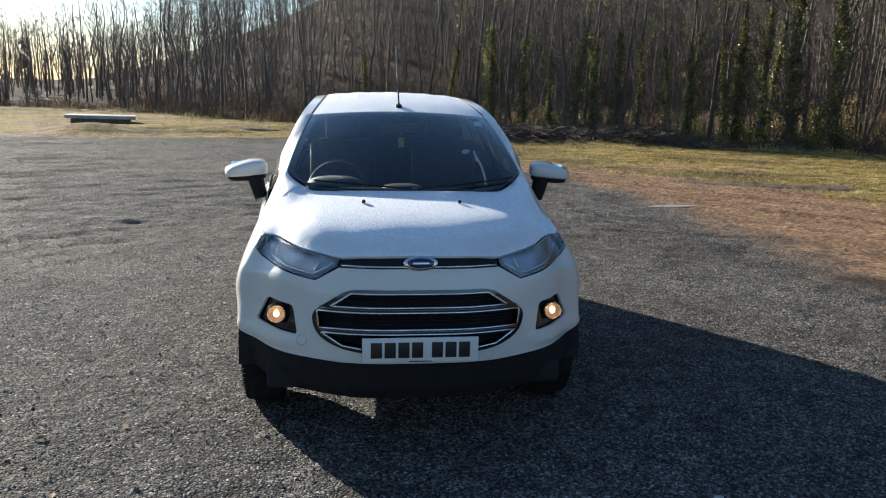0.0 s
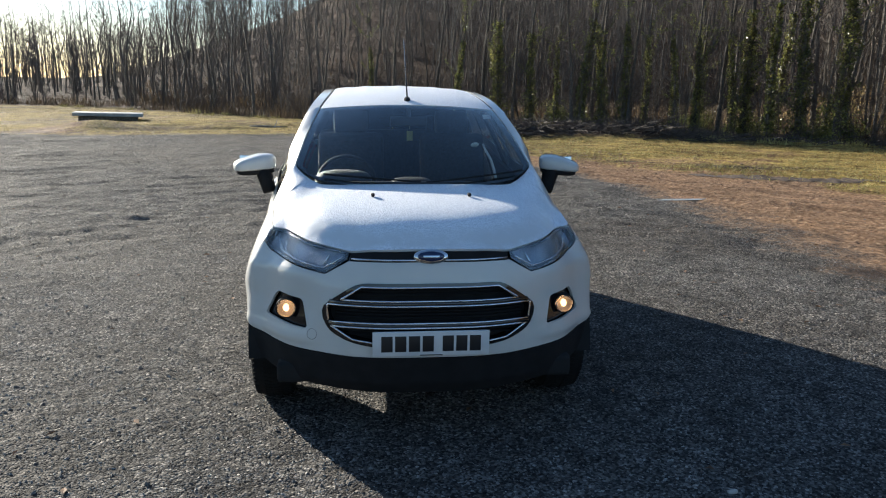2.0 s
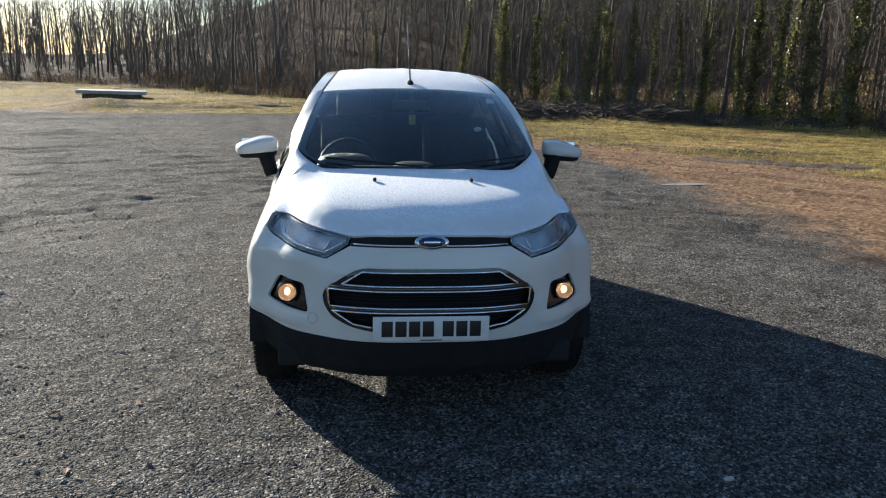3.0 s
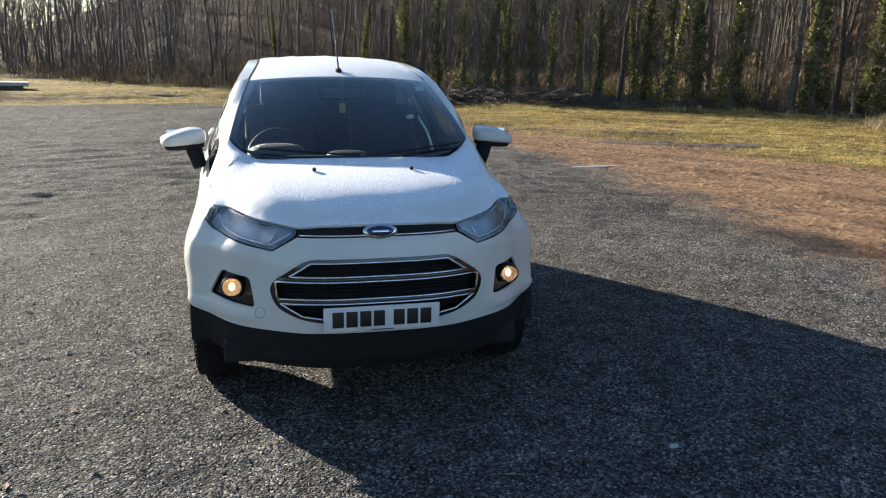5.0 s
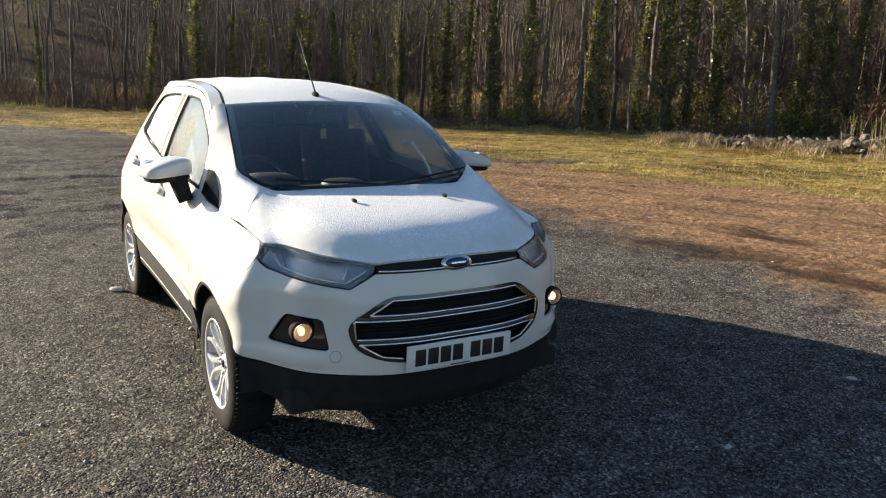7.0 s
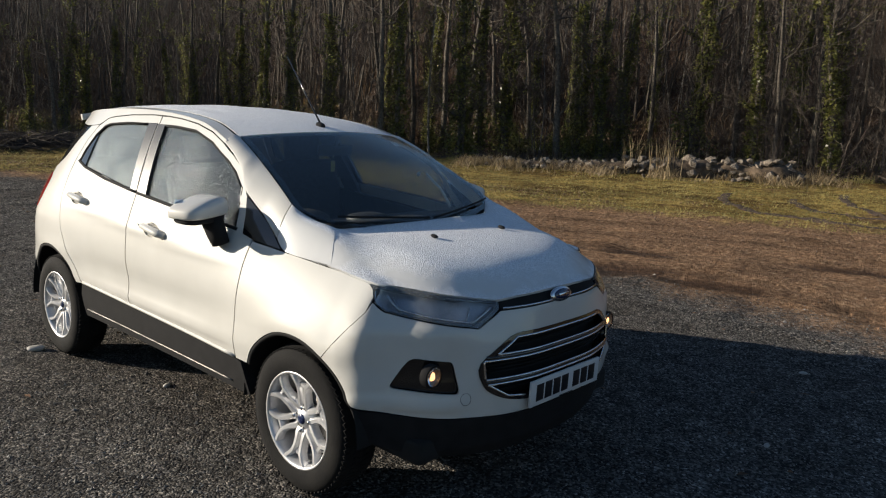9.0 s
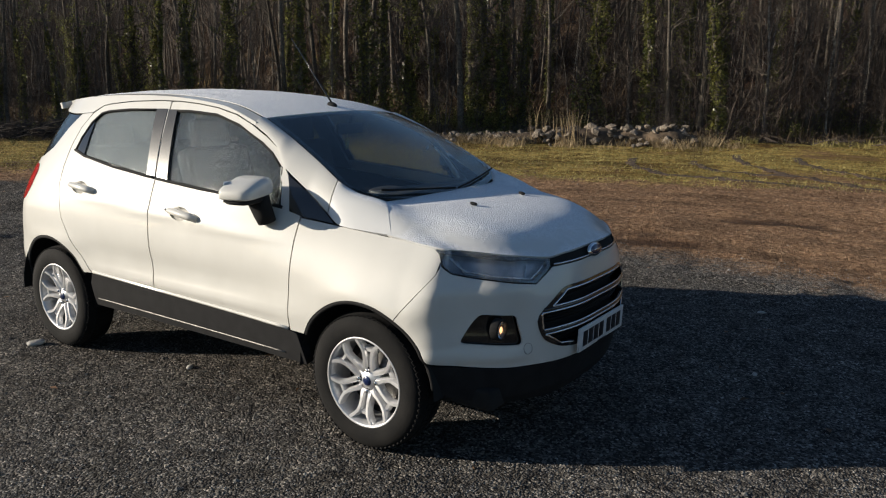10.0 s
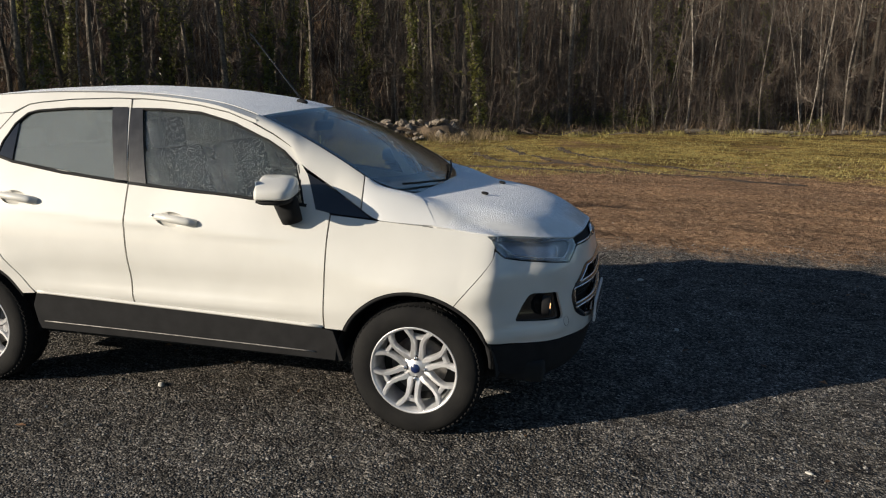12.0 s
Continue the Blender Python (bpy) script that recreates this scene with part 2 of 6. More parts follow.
def ground_material():
    """Tarmac gravel, trodden earth, thin grass and leaf litter, mixed by the sheet's own cover values broken up by noise."""
    m, n, l, p = material("ground_cover")
    co = n.new("ShaderNodeTexCoord")

    def tex(scale, detail=6.0, kind="ShaderNodeTexNoise"):
        t = n.new(kind)
        t.inputs["Scale"].default_value = scale
        if kind == "ShaderNodeTexNoise":
            t.inputs["Detail"].default_value = detail
        l.new(co.outputs["Object"], t.inputs["Vector"])
        return t

    def ramp(src, *stops):
        r = n.new("ShaderNodeValToRGB")
        e = r.color_ramp.elements
        while len(e) < len(stops):
            e.new(0.5)
        for k, (pos, c) in enumerate(stops):
            e[k].position, e[k].color = pos, (*c, 1)
        l.new(src, r.inputs["Fac"])
        return r.outputs["Color"]

    def mix(f, a, b, blend="MIX"):
        x = n.new("ShaderNodeMixRGB")
        x.blend_type = blend
        (l.new(f, x.inputs[0]) if not isinstance(f, float) else setattr(x.inputs[0], "default_value", f))
        l.new(a, x.inputs[1])
        l.new(b, x.inputs[2])
        return x.outputs[0]

    def calc(op, a, b):
        x = n.new("ShaderNodeMath")
        x.operation = op
        for k, v in enumerate((a, b)):
            if isinstance(v, (int, float)):
                x.inputs[k].default_value = v
            else:
                l.new(v, x.inputs[k])
        return x.outputs[0]

    big, mid, fine, grit, clod = tex(0.35), tex(2.2), tex(18.0), tex(95.0, 3.0), tex(7.0)
    cells = tex(85.0, kind="ShaderNodeTexVoronoi")
    chips = n.new("ShaderNodeRGBToBW")
    l.new(cells.outputs["Color"], chips.inputs[0])
    gravel = ramp(chips.outputs[0], (0.0, (0.015, 0.0145, 0.0155)), (0.45, (0.068, 0.066, 0.064)), (0.76, (0.20, 0.19, 0.176)), (1.0, (0.54, 0.51, 0.47)))
    patches = ramp(mid.outputs["Fac"], (0.3, (0.62, 0.60, 0.58)), (0.7, (1.25, 1.22, 1.18)))
    trodden = ramp(big.outputs["Fac"], (0.36, (0.66, 0.60, 0.54)), (0.52, (1.0, 0.99, 0.97)), (0.66, (1.22, 1.22, 1.24)))
    clumps = ramp(clod.outputs["Fac"], (0.34, (0.60, 0.58, 0.56)), (0.52, (1.0, 1.0, 1.0)), (0.68, (1.25, 1.24, 1.22)))
    gravel = mix(0.8, mix(0.7, mix(0.7, gravel, patches, "MULTIPLY"), trodden, "MULTIPLY"), clumps, "MULTIPLY")
    earth = ramp(fine.outputs["Fac"], (0.25, (0.115, 0.066, 0.038)), (0.55, (0.335, 0.212, 0.126)), (0.8, (0.58, 0.43, 0.29)))
    grass = ramp(fine.outputs["Fac"], (0.3, (0.19, 0.145, 0.052)), (0.55, (0.44, 0.345, 0.115)), (0.8, (0.64, 0.52, 0.23)))
    litter = ramp(fine.outputs["Fac"], (0.3, (0.034, 0.021, 0.013)), (0.6, (0.098, 0.060, 0.037)), (0.8, (0.19, 0.12, 0.07)))

    def cover(attr, sharp):
        a = n.new("ShaderNodeAttribute")
        a.attribute_name = attr
        s = calc("ADD", a.outputs["Fac"], calc("MULTIPLY", calc("SUBTRACT", mid.outputs["Fac"], 0.5), 0.9))
        s = calc("ADD", s, calc("MULTIPLY", calc("SUBTRACT", fine.outputs["Fac"], 0.5), 0.7))
        mr = n.new("ShaderNodeMapRange")
        mr.inputs["From Min"].default_value, mr.inputs["From Max"].default_value = 0.5 - sharp, 0.5 + sharp
        l.new(s, mr.inputs["Value"])
        return mr.outputs["Result"]

    # wheel tracks run round the yard: noise drawn out along circles
    flat, axes, polar = n.new("ShaderNodeVectorMath"), n.new("ShaderNodeSeparateXYZ"), n.new("ShaderNodeCombineXYZ")
    flat.operation = "LENGTH"
    l.new(co.outputs["Object"], flat.inputs[0])
    l.new(co.outputs["Object"], axes.inputs[0])
    l.new(calc("MULTIPLY", flat.outputs["Value"], 1.5), polar.inputs[0])
    l.new(calc("MULTIPLY", calc("ARCTAN2", axes.outputs["Y"], axes.outputs["X"]), 2.2), polar.inputs[1])
    streak = n.new("ShaderNodeTexNoise")
    streak.inputs["Scale"].default_value, streak.inputs["Detail"].default_value = 1.6, 7.0
    l.new(polar.outputs[0], streak.inputs["Vector"])
    ruts = ramp(streak.outputs["Fac"], (0.30, (0.42, 0.40, 0.38)), (0.50, (0.92, 0.90, 0.88)), (0.72, (1.25, 1.2, 1.12)))
    lumps = ramp(clod.outputs["Fac"], (0.36, (0.40, 0.37, 0.35)), (0.5, (0.95, 0.93, 0.92)), (0.66, (1.25, 1.22, 1.2)))
    earth, grass = mix(0.45, earth, lumps, "MULTIPLY"), mix(0.55, grass, lumps, "MULTIPLY")
    worn = ramp(mid.outputs["Fac"], (0.36, (0.42, 0.36, 0.34)), (0.52, (1.0, 0.98, 0.96)), (0.7, (1.15, 1.12, 1.0)))
    bald = ramp(big.outputs["Fac"], (0.38, (0.50, 0.44, 0.40)), (0.55, (1.05, 1.03, 1.0)))
    grass = mix(1.0, mix(0.85, grass, worn, "MULTIPLY"), bald, "MULTIPLY")
    earth, grass = mix(0.85, earth, ruts, "MULTIPLY"), mix(0.8, grass, ruts, "MULTIPLY")
    f_dirt, f_grass, f_litter = cover("dirt", 0.25), cover("grass", 0.18), cover("litter", 0.25)
    col = mix(f_litter, mix(f_grass, mix(f_dirt, gravel, earth), grass), litter)
    # one value darkens the sodden hollows and paints the shade on the spoil bank
    soak_shade = n.new("ShaderNodeAttribute")
    soak_shade.attribute_name = "wet"
    soaked_shaded = n.new("ShaderNodeMapRange")
    soaked_shaded.inputs["From Min"].default_value, soaked_shaded.inputs["From Max"].default_value = 0.30, 0.75
    l.new(calc("ADD", soak_shade.outputs["Fac"], calc("MULTIPLY", calc("SUBTRACT", mid.outputs["Fac"], 0.5), 1.1)), soaked_shaded.inputs["Value"])
    mud_shade = n.new("ShaderNodeMixRGB")
    mud_shade.blend_type = "MULTIPLY"
    mud_shade.inputs[2].default_value = (0.30, 0.27, 0.25, 1)
    l.new(soaked_shaded.outputs["Result"], mud_shade.inputs[0])
    l.new(col, mud_shade.inputs[1])
    l.new(mud_shade.outputs[0], p.inputs["Base Color"])
    wet = n.new("ShaderNodeMapRange")
    wet.inputs["From Min"].default_value, wet.inputs["From Max"].default_value = 0.35, 0.6
    wet.inputs["To Min"].default_value, wet.inputs["To Max"].default_value = 0.85, 1.0
    l.new(big.outputs["Fac"], wet.inputs["Value"])
    l.new(calc("SUBTRACT", wet.outputs["Result"], calc("MULTIPLY", soaked_shaded.outputs["Result"], 0.38)), p.inputs["Roughness"])
    p.inputs["Specular IOR Level"].default_value = 0.13
    h = calc("ADD", calc("MULTIPLY", cells.outputs["Distance"], -0.8), calc("ADD", calc("MULTIPLY", grit.outputs["Fac"], 0.5), calc("ADD", calc("MULTIPLY", fine.outputs["Fac"], 2.2), calc("ADD", calc("MULTIPLY", clod.outputs["Fac"], 1.8), calc("ADD", calc("MULTIPLY", mid.outputs["Fac"], 3.0), calc("MULTIPLY", streak.outputs["Fac"], 4.0))))))
    b = n.new("ShaderNodeBump")
    b.inputs["Strength"].default_value, b.inputs["Distance"].default_value = 1.0, 0.030
    l.new(h, b.inputs["Height"])
    l.new(b.outputs["Normal"], p.inputs["Normal"])
    return m


GROUND = ground_material()


# ---- mesh helpers ----
class Soup:
    """Vertices and faces gathered for one mesh."""

    def __init__(self):
        self.v, self.f = [], []

    def add(self, verts, faces):
        k = len(self.v)
        self.v.extend(map(tuple, verts))
        self.f.extend(tuple(i + k for i in face) for face in faces)

    def tube(self, pts, radii, sides=6, cap=True, squash=1.0):
        pts = [Vector(p) for p in pts]
        base = len(self.v)
        ref = Vector((0, 0, 1))
        for i, p in enumerate(pts):
            t = (pts[min(i + 1, len(pts) - 1)] - pts[max(i - 1, 0)]).normalized()
            a = t.cross(ref if abs(t.z) < 0.9 else Vector((0, 1, 0))).normalized()
            b = a.cross(t)
            for s in range(sides):
                g = 2 * math.pi * s / sides
                self.v.append(tuple(p + radii[i] * (math.cos(g) * a + squash * math.sin(g) * b)))
        for i in range(len(pts) - 1):
            for s in range(sides):
                q, r = base + i * sides, (s + 1) % sides
                self.f.append((q + s, q + r, q + sides + r, q + sides + s))
        if cap:
            self.f.append(tuple(base + s for s in reversed(range(sides))))
            self.f.append(tuple(base + (len(pts) - 1) * sides + s for s in range(sides)))

    def lathe(self, profile, axis_m, steps=48, closed=False):
        """profile of (radius, along) turned about the local z of axis_m."""
        n = len(profile)
        base = len(self.v)
        for k in range(steps):
            g = 2 * math.pi * k / steps
            for r, h in profile:
                self.v.append(tuple(axis_m @ Vector((r * math.cos(g), r * math.sin(g), h))))
        for k in range(steps):
            for i in range(n - 1 + closed):
                j = (i + 1) % n
                a, b = base + k * n, base + (k + 1) % steps * n
                self.f.append((a + i, b + i, b + j, a + j))

    def box(self, m, x, y, z, r=0.0):
        """A box of half sizes x, y, z with chamfered edges."""
        r = r or 0.15 * min(x, y, z)
        bm = bmesh.new()
        bmesh.ops.create_cube(bm, size=2.0)
        bmesh.ops.scale(bm, vec=(x, y, z), verts=bm.verts)
        bmesh.ops.bevel(bm, geom=bm.edges[:], offset=r, segments=2, affect="EDGES", profile=0.6)
        bm.verts.index_update()
        self.add([m @ v.co for v in bm.verts], [[v.index for v in f.verts] for f in bm.faces])
        bm.free()

    def blob(self, m, x, y, z, power=2.0, nu=24, nv=14):
        """A rounded solid (superellipsoid)."""
        def e(c):
            return math.copysign(abs(c) ** (2 / power), c)
        v, f = [], []
        for j in range(nv + 1):
            t = -math.pi / 2 + math.pi * j / nv
            for i in range(nu):
                g = 2 * math.pi * i / nu
                v.append(m @ Vector((x * e(math.cos(t)) * e(math.cos(g)), y * e(math.cos(t)) * e(math.sin(g)), z * e(math.sin(t)))))
        for j in range(nv):
            for i in range(nu):
                f.append((j * nu + i, j * nu + (i + 1) % nu, (j + 1) * nu + (i + 1) % nu, (j + 1) * nu + i))
        self.add(v, f)

    def mesh(self, name, mat, smooth=True):
        me = bpy.data.meshes.new(name)
        me.from_pydata(self.v, [], self.f)
        me.validate()
        me.materials.append(mat)
        if smooth:
            me.polygons.foreach_set("use_smooth", [True] * len(me.polygons))
        me.update()
        return me


def part(name, soup, mat, parent=None, label="", smooth=True, kind=""):
    ob = new(name, soup.mesh(name, mat, smooth) if isinstance(soup, Soup) else soup)
    if parent:
        ob.parent = parent
    return tagged(ob, label, kind=kind)


def sharp(ob, deg=35):
    """Keep edges steeper than that crisp under smooth shading."""
    ob.data.set_sharp_from_angle(angle=radians(deg))
    return ob


def thing(name, label, category, at=(0, 0, 0), group=""):
    ob = new(name)
    ob.empty_display_size = 0.2
    ob.location = at
    return tagged(ob, label, category, group)


# ---- the ground ----
TREE_PHI = [-60, -18, 5, 13, 31, 50, 66, 76, 88, 96, 103, 109, 125, 140, 200, 300]
TREE_R = [34, 28.5, 23.8, 22.2, 23.4, 22.9, 24.0, 25.0, 31.0, 33.5, 39, 50, 64, 68, 66, 50]
GRASS_R = [15, 13.0, 11.3, 11.2, 11.2, 12.4, 13.8, 15.5, 20.0, 21.8, 22.3, 23.0, 27, 60, 60, 44]
DIRT_R = [6.0, 4.1, 4.05, 4.3, 5.1, 7.0, 10.0, 13.5, 19.5, 21.7, 22.2, 22.9, 26.5, 59, 59, 40]


# hollows in the earth, most of them sodden, the last two only darker: place, half length, half width, heading
HOLLOWS = [(4.75, 1.75, 0.95, 0.34, 118), (5.9, 2.1, 0.55, 0.22, 110), (4.85, 0.45, 0.5, 0.25, 95), (7.1, -0.1, 0.75, 0.2, 98), (4.7, 0.9, 0.35, 0.2, 100), (8.3, 11.8, 1.7, 0.5, 170), (5.7, 12.8, 0.7, 0.25, 175)]


def hollow(x, y):
    w = 0.0
    for cx, cy, a, b, g in HOLLOWS:
        dx, dy = x - cx, y - cy
        if abs(dx) + abs(dy) < 5:
            c, sn = math.cos(radians(g)), math.sin(radians(g))
            w = max(w, math.exp(-0.7 * (((dx * c + dy * sn) / a) ** 2 + ((dy * c - dx * sn) / b) ** 2)))
    return w


def around(x, y, table):
    phi = (math.degrees(math.atan2(y, x)) + 60) % 360 - 60
    return float(np.interp(phi, TREE_PHI + [300.01], table + [table[0]]))


def sm(a, b, v):
    t = min(max((v - a) / (b - a), 0.0), 1.0)
    return t * t * (3 - 2 * t)


def height(x, y):
    r = math.hypot(x, y)
    flat = sm(2.2, 5.0, math.hypot(x, (y - 1.2)))
    h = 0.035 * flat * noise.noise((x * 0.30, y * 0.30, 1.7)) + 0.022 * flat * noise.noise((x * 1.3, y * 1.3, 5.1)) + (0.003 + 0.013 * flat) * noise.noise((x * 4, y * 4, 2.2))
    phi = (math.degrees(math.atan2(y, x)) + 60) % 360 - 60
    turn = math.atan2(y, x)
    h += flat * (0.034 * noise.noise((r * 2.0, turn * 4.0, 40.0)) + 0.030 * noise.noise((r * 4.6, turn * 10.0, 41.0)) + 0.016 * noise.noise((r * 9.0, turn * 24.0, 42.0))) - 0.03 * hollow(x, y)
    edge = around(x, y, TREE_R)
    hill = sm(-60, -20, phi) * (1 - sm(84, 110, phi)) * (1 + 0.16 * noise.noise((phi * 0.11, 2.0, 5.0)))
    near = 1 - sm(40, 62, phi)
    out = r - edge - 2.0
    if out > 0:
        h += hill * near * (0.30 * min(out, 70) * sm(0, 14, out)) + hill * (1 - near) * 0.31 * min(max(out - 34, 0), 74) + 0.02 * (1 - hill) * min(out, 100)
        h += 0.25 * sm(0, 6, out) * noise.noise((x * 0.15, y * 0.15, 9.0))
    # dark spoil bank under the trees, grassy hummocks beyond the far edge of the yard
    bank = math.exp(-((r - 23.0) / 0.9) ** 2) * sm(62, 66, phi) * (1 - sm(79, 84, phi))
    h += bank * (0.30 + 0.22 * noise.noise((x * 0.9, y * 0.9, 3.0)) + 0.10 * noise.noise((x * 3.5, y * 3.5, 7.0)))
    hum = math.exp(-((r - 25.6) / 1.5) ** 2) * sm(88, 95, phi) * (1 - sm(112, 118, phi))
    h += hum * (0.20 + 0.26 * noise.noise((x * 0.5, y * 0.5, 8.0)))
    return h


def build_ground():
    cx, cy = 1.0, 2.0
    radii = [0.0]
    while radii[-1] < 2500:
        r = radii[-1]
        radii.append(r + (max(0.07, 0.008 * r) if r < 26 else 0.02 * r) if r < 60 else r * 1.12)
    seg = 432
    v, f, grass, dirt, litter, wet = [], [], [], [], [], []
    for r in radii[1:]:
        for k in range(seg):
            a = 2 * math.pi * k / seg
            x, y = cx + r * math.cos(a), cy + r * math.sin(a)
            v.append((x, y, height(x, y) if r < 320 else height(cx + 320 * math.cos(a), cy + 320 * math.sin(a))))
            d = math.hypot(x, y)
            wob = 1.6 * noise.noise((x * 0.22, y * 0.22, 4.0))
            g0, d0, t0 = around(x, y, GRASS_R), around(x, y, DIRT_R), around(x, y, TREE_R)
            grass.append(sm(-3.0, 2.4, d + wob - g0) * (1 - 0.45 * sm(0.1, 0.5, noise.noise((x * 0.35, y * 0.35, 6.0)))))
            dirt.append(sm(-1.5, 1.5, d + wob - d0))
            phi = (math.degrees(math.atan2(y, x)) + 60) % 360 - 60
            bank = math.exp(-((d - 23.0) / 1.0) ** 2) * sm(62, 66, phi) * (1 - sm(79, 84, phi))
            open_floor = 0.6 * sm(46, 54, phi) * (1 - sm(84, 92, phi)) * sm(3.5, 6.0, d - t0) * (1 - sm(18, 26, d - t0))
            litter.append(max(sm(-0.8, 1.2, d + 0.5 * wob - t0) * (1 - open_floor), min(1.0, 1.4 * bank)))
            # the bank is dry: its shaded side is put into the colour here
            wet.append(max(hollow(x, y), 1.3 * bank))
    n0 = len(v)
    v.append((cx, cy, height(cx, cy)))
    grass.append(0), dirt.append(0), litter.append(0), wet.append(0)
    for k in range(seg):
        f.append((n0, k, (k + 1) % seg))
    for i in range(len(radii) - 2):
        for k in range(seg):
            a, b = i * seg + k, i * seg + (k + 1) % seg
            f.append((a, a + seg, b + seg, b))
    me = bpy.data.meshes.new("ground")
    me.from_pydata(v, [], f)
    for key, vals in (("grass", grass), ("dirt", dirt), ("litter", litter), ("wet", wet)):
        at = me.attributes.new(key, "FLOAT", "POINT")
        at.data.foreach_set("value", vals)
    me.polygons.foreach_set("use_smooth", [True] * len(me.polygons))
    me.materials.append(GROUND)
    tagged(new("ground", me), "dark gravel yard turning to brown earth, thin grass and leaf litter", "ground", kind="structure")


build_ground()
rnd = random.Random(7)


def past_gravel(x, y):
    """Bare earth past the gravel keeps few chips."""
    return math.hypot(x, y) > around(x, y, DIRT_R) + 0.8 and rnd.random() < 0.75


def scatter_gravel():
    """Loose chips on the yard, most of them small and dark, a few pale."""
    s = Soup()
    octa = [(1, 0, 0), (0, 1, 0), (-1, 0, 0), (0, -1, 0), (0, 0, 1), (0, 0, -1)]
    tri = [(0, 1, 4), (1, 2, 4), (2, 3, 4), (3, 0, 4), (1, 0, 5), (2, 1, 5), (3, 2, 5), (0, 3, 5)]
    for k in range(92000):
        near = k < 66000
        x, y = (rnd.uniform(-5.5, 4.5), rnd.triangular(-3.6, 8.5, -2.4)) if near else (rnd.uniform(-9, 10), rnd.uniform(-5, 12))
        if not near and past_gravel(x, y):
            continue
        if -0.95 < x < -0.6 and (abs(y) < 0.2 or abs(y - 2.52) < 0.2):
            continue
        r = 0.0022 + 0.0032 * rnd.random() + (0.006 * rnd.random() ** 6)
        if rnd.random() < 0.016:
            r += 0.003 + 0.010 * rnd.random() ** 2
        g, z = rnd.uniform(0, 6.28), height(x, y) + 0.10 * r
        c, sn = math.cos(g), math.sin(g)
        j = [rnd.uniform(0.7, 1.25) for _ in range(6)]
        w, h = rnd.uniform(0.6, 1.2), rnd.uniform(0.45, 0.9)
        s.add([(x + r * q * (c * a - sn * b * w), y + r * q * (sn * a + c * b * w), z + r * q * d * h) for q, (a, b, d) in zip(j, octa)], tri)
    tagged(part("gravel", s, PEBBLE, smooth=False), "loose dark and pale gravel chips on the yard", "gravel", kind="stuff")
    s = Soup()
    for k in range(420):
        x, y = rnd.uniform(-5, 9), rnd.uniform(-4, 11)
        r, g, z = rnd.uniform(0.015, 0.035), rnd.uniform(0, 6.28), height(x, y) + 0.006
        c, sn, up = math.cos(g) * r, math.sin(g) * r, rnd.uniform(0.004, 0.018)
        s.add([(x - c, y - sn, z), (x + 0.5 * sn, y - 0.5 * c, z + up), (x + c, y + sn, z + 0.3 * up), (x - 0.5 * sn, y + 0.5 * c, z + 0.6 * up)], [(0, 1, 2, 3)])
    tagged(part("fallen_leaves", s, LEAFLIT, smooth=False), "scattered brown fallen leaves on the gravel", "leaves", kind="stuff")


scatter_gravel()


def scatter_clods():
    """Lumps of broken earth on the trodden ground between the gravel and the grass."""
    s = Soup()
    octa = [(1, 0, 0), (0, 1, 0), (-1, 0, 0), (0, -1, 0), (0, 0, 1)]
    tri = [(0, 1, 4), (1, 2, 4), (2, 3, 4), (3, 0, 4)]
    for k in range(16000):
        phi = rnd.uniform(-34, 92)
        x0, y0 = math.cos(radians(phi)), math.sin(radians(phi))
        d0, g0 = around(x0, y0, DIRT_R), around(x0, y0, GRASS_R)
        d = d0 - 0.5 + (g0 + 3.0 - d0) * rnd.random() ** 0.6
        x, y = d * x0, d * y0
        if noise.noise((x * 0.5, y * 0.5, 31.0)) + 0.5 * noise.noise((x * 1.7, y * 1.7, 3.0)) < -0.05:
            continue
        r = (rnd.uniform(0.004, 0.012) + 0.016 * rnd.random() ** 6) * min(1.8, d / 8)
        g, z = rnd.uniform(0, 6.28), height(x, y) - 0.1 * r
        c, sn = math.cos(g), math.sin(g)
        j = [rnd.uniform(0.6, 1.4) for _ in range(5)]
        s.add([(x + r * q * (c * a - sn * b), y + r * q * (sn * a + c * b), z + r * q * e * 0.7) for q, (a, b, e) in zip(j, octa)], tri)
    tagged(part("earth_clods", s, CLOD, smooth=False), "small lumps of broken brown earth", "soil", kind="stuff")


CLOD = surface("broken_earth", (0.11, 0.066, 0.040), (0.29, 0.19, 0.12), 5.0, 0.9, vary=0.35, island=True)
scatter_clods()


def blade(s, x, y, z, h, w, lean, g):
    c, sn = math.cos(g), math.sin(g)
    dx, dy = lean * h * math.cos(g + 1.3), lean * h * math.sin(g + 1.3)
    s.add([(x - w * c, y - w * sn, z), (x + w * c, y + w * sn, z), (x + 0.5 * dx + 0.6 * w * c, y + 0.5 * dy + 0.6 * w * sn, z + 0.65 * h),
           (x + dx, y + dy, z + h), (x + 0.5 * dx - 0.6 * w * c, y + 0.5 * dy - 0.6 * w * sn, z + 0.65 * h)], [(0, 1, 2, 4), (4, 2, 3)])


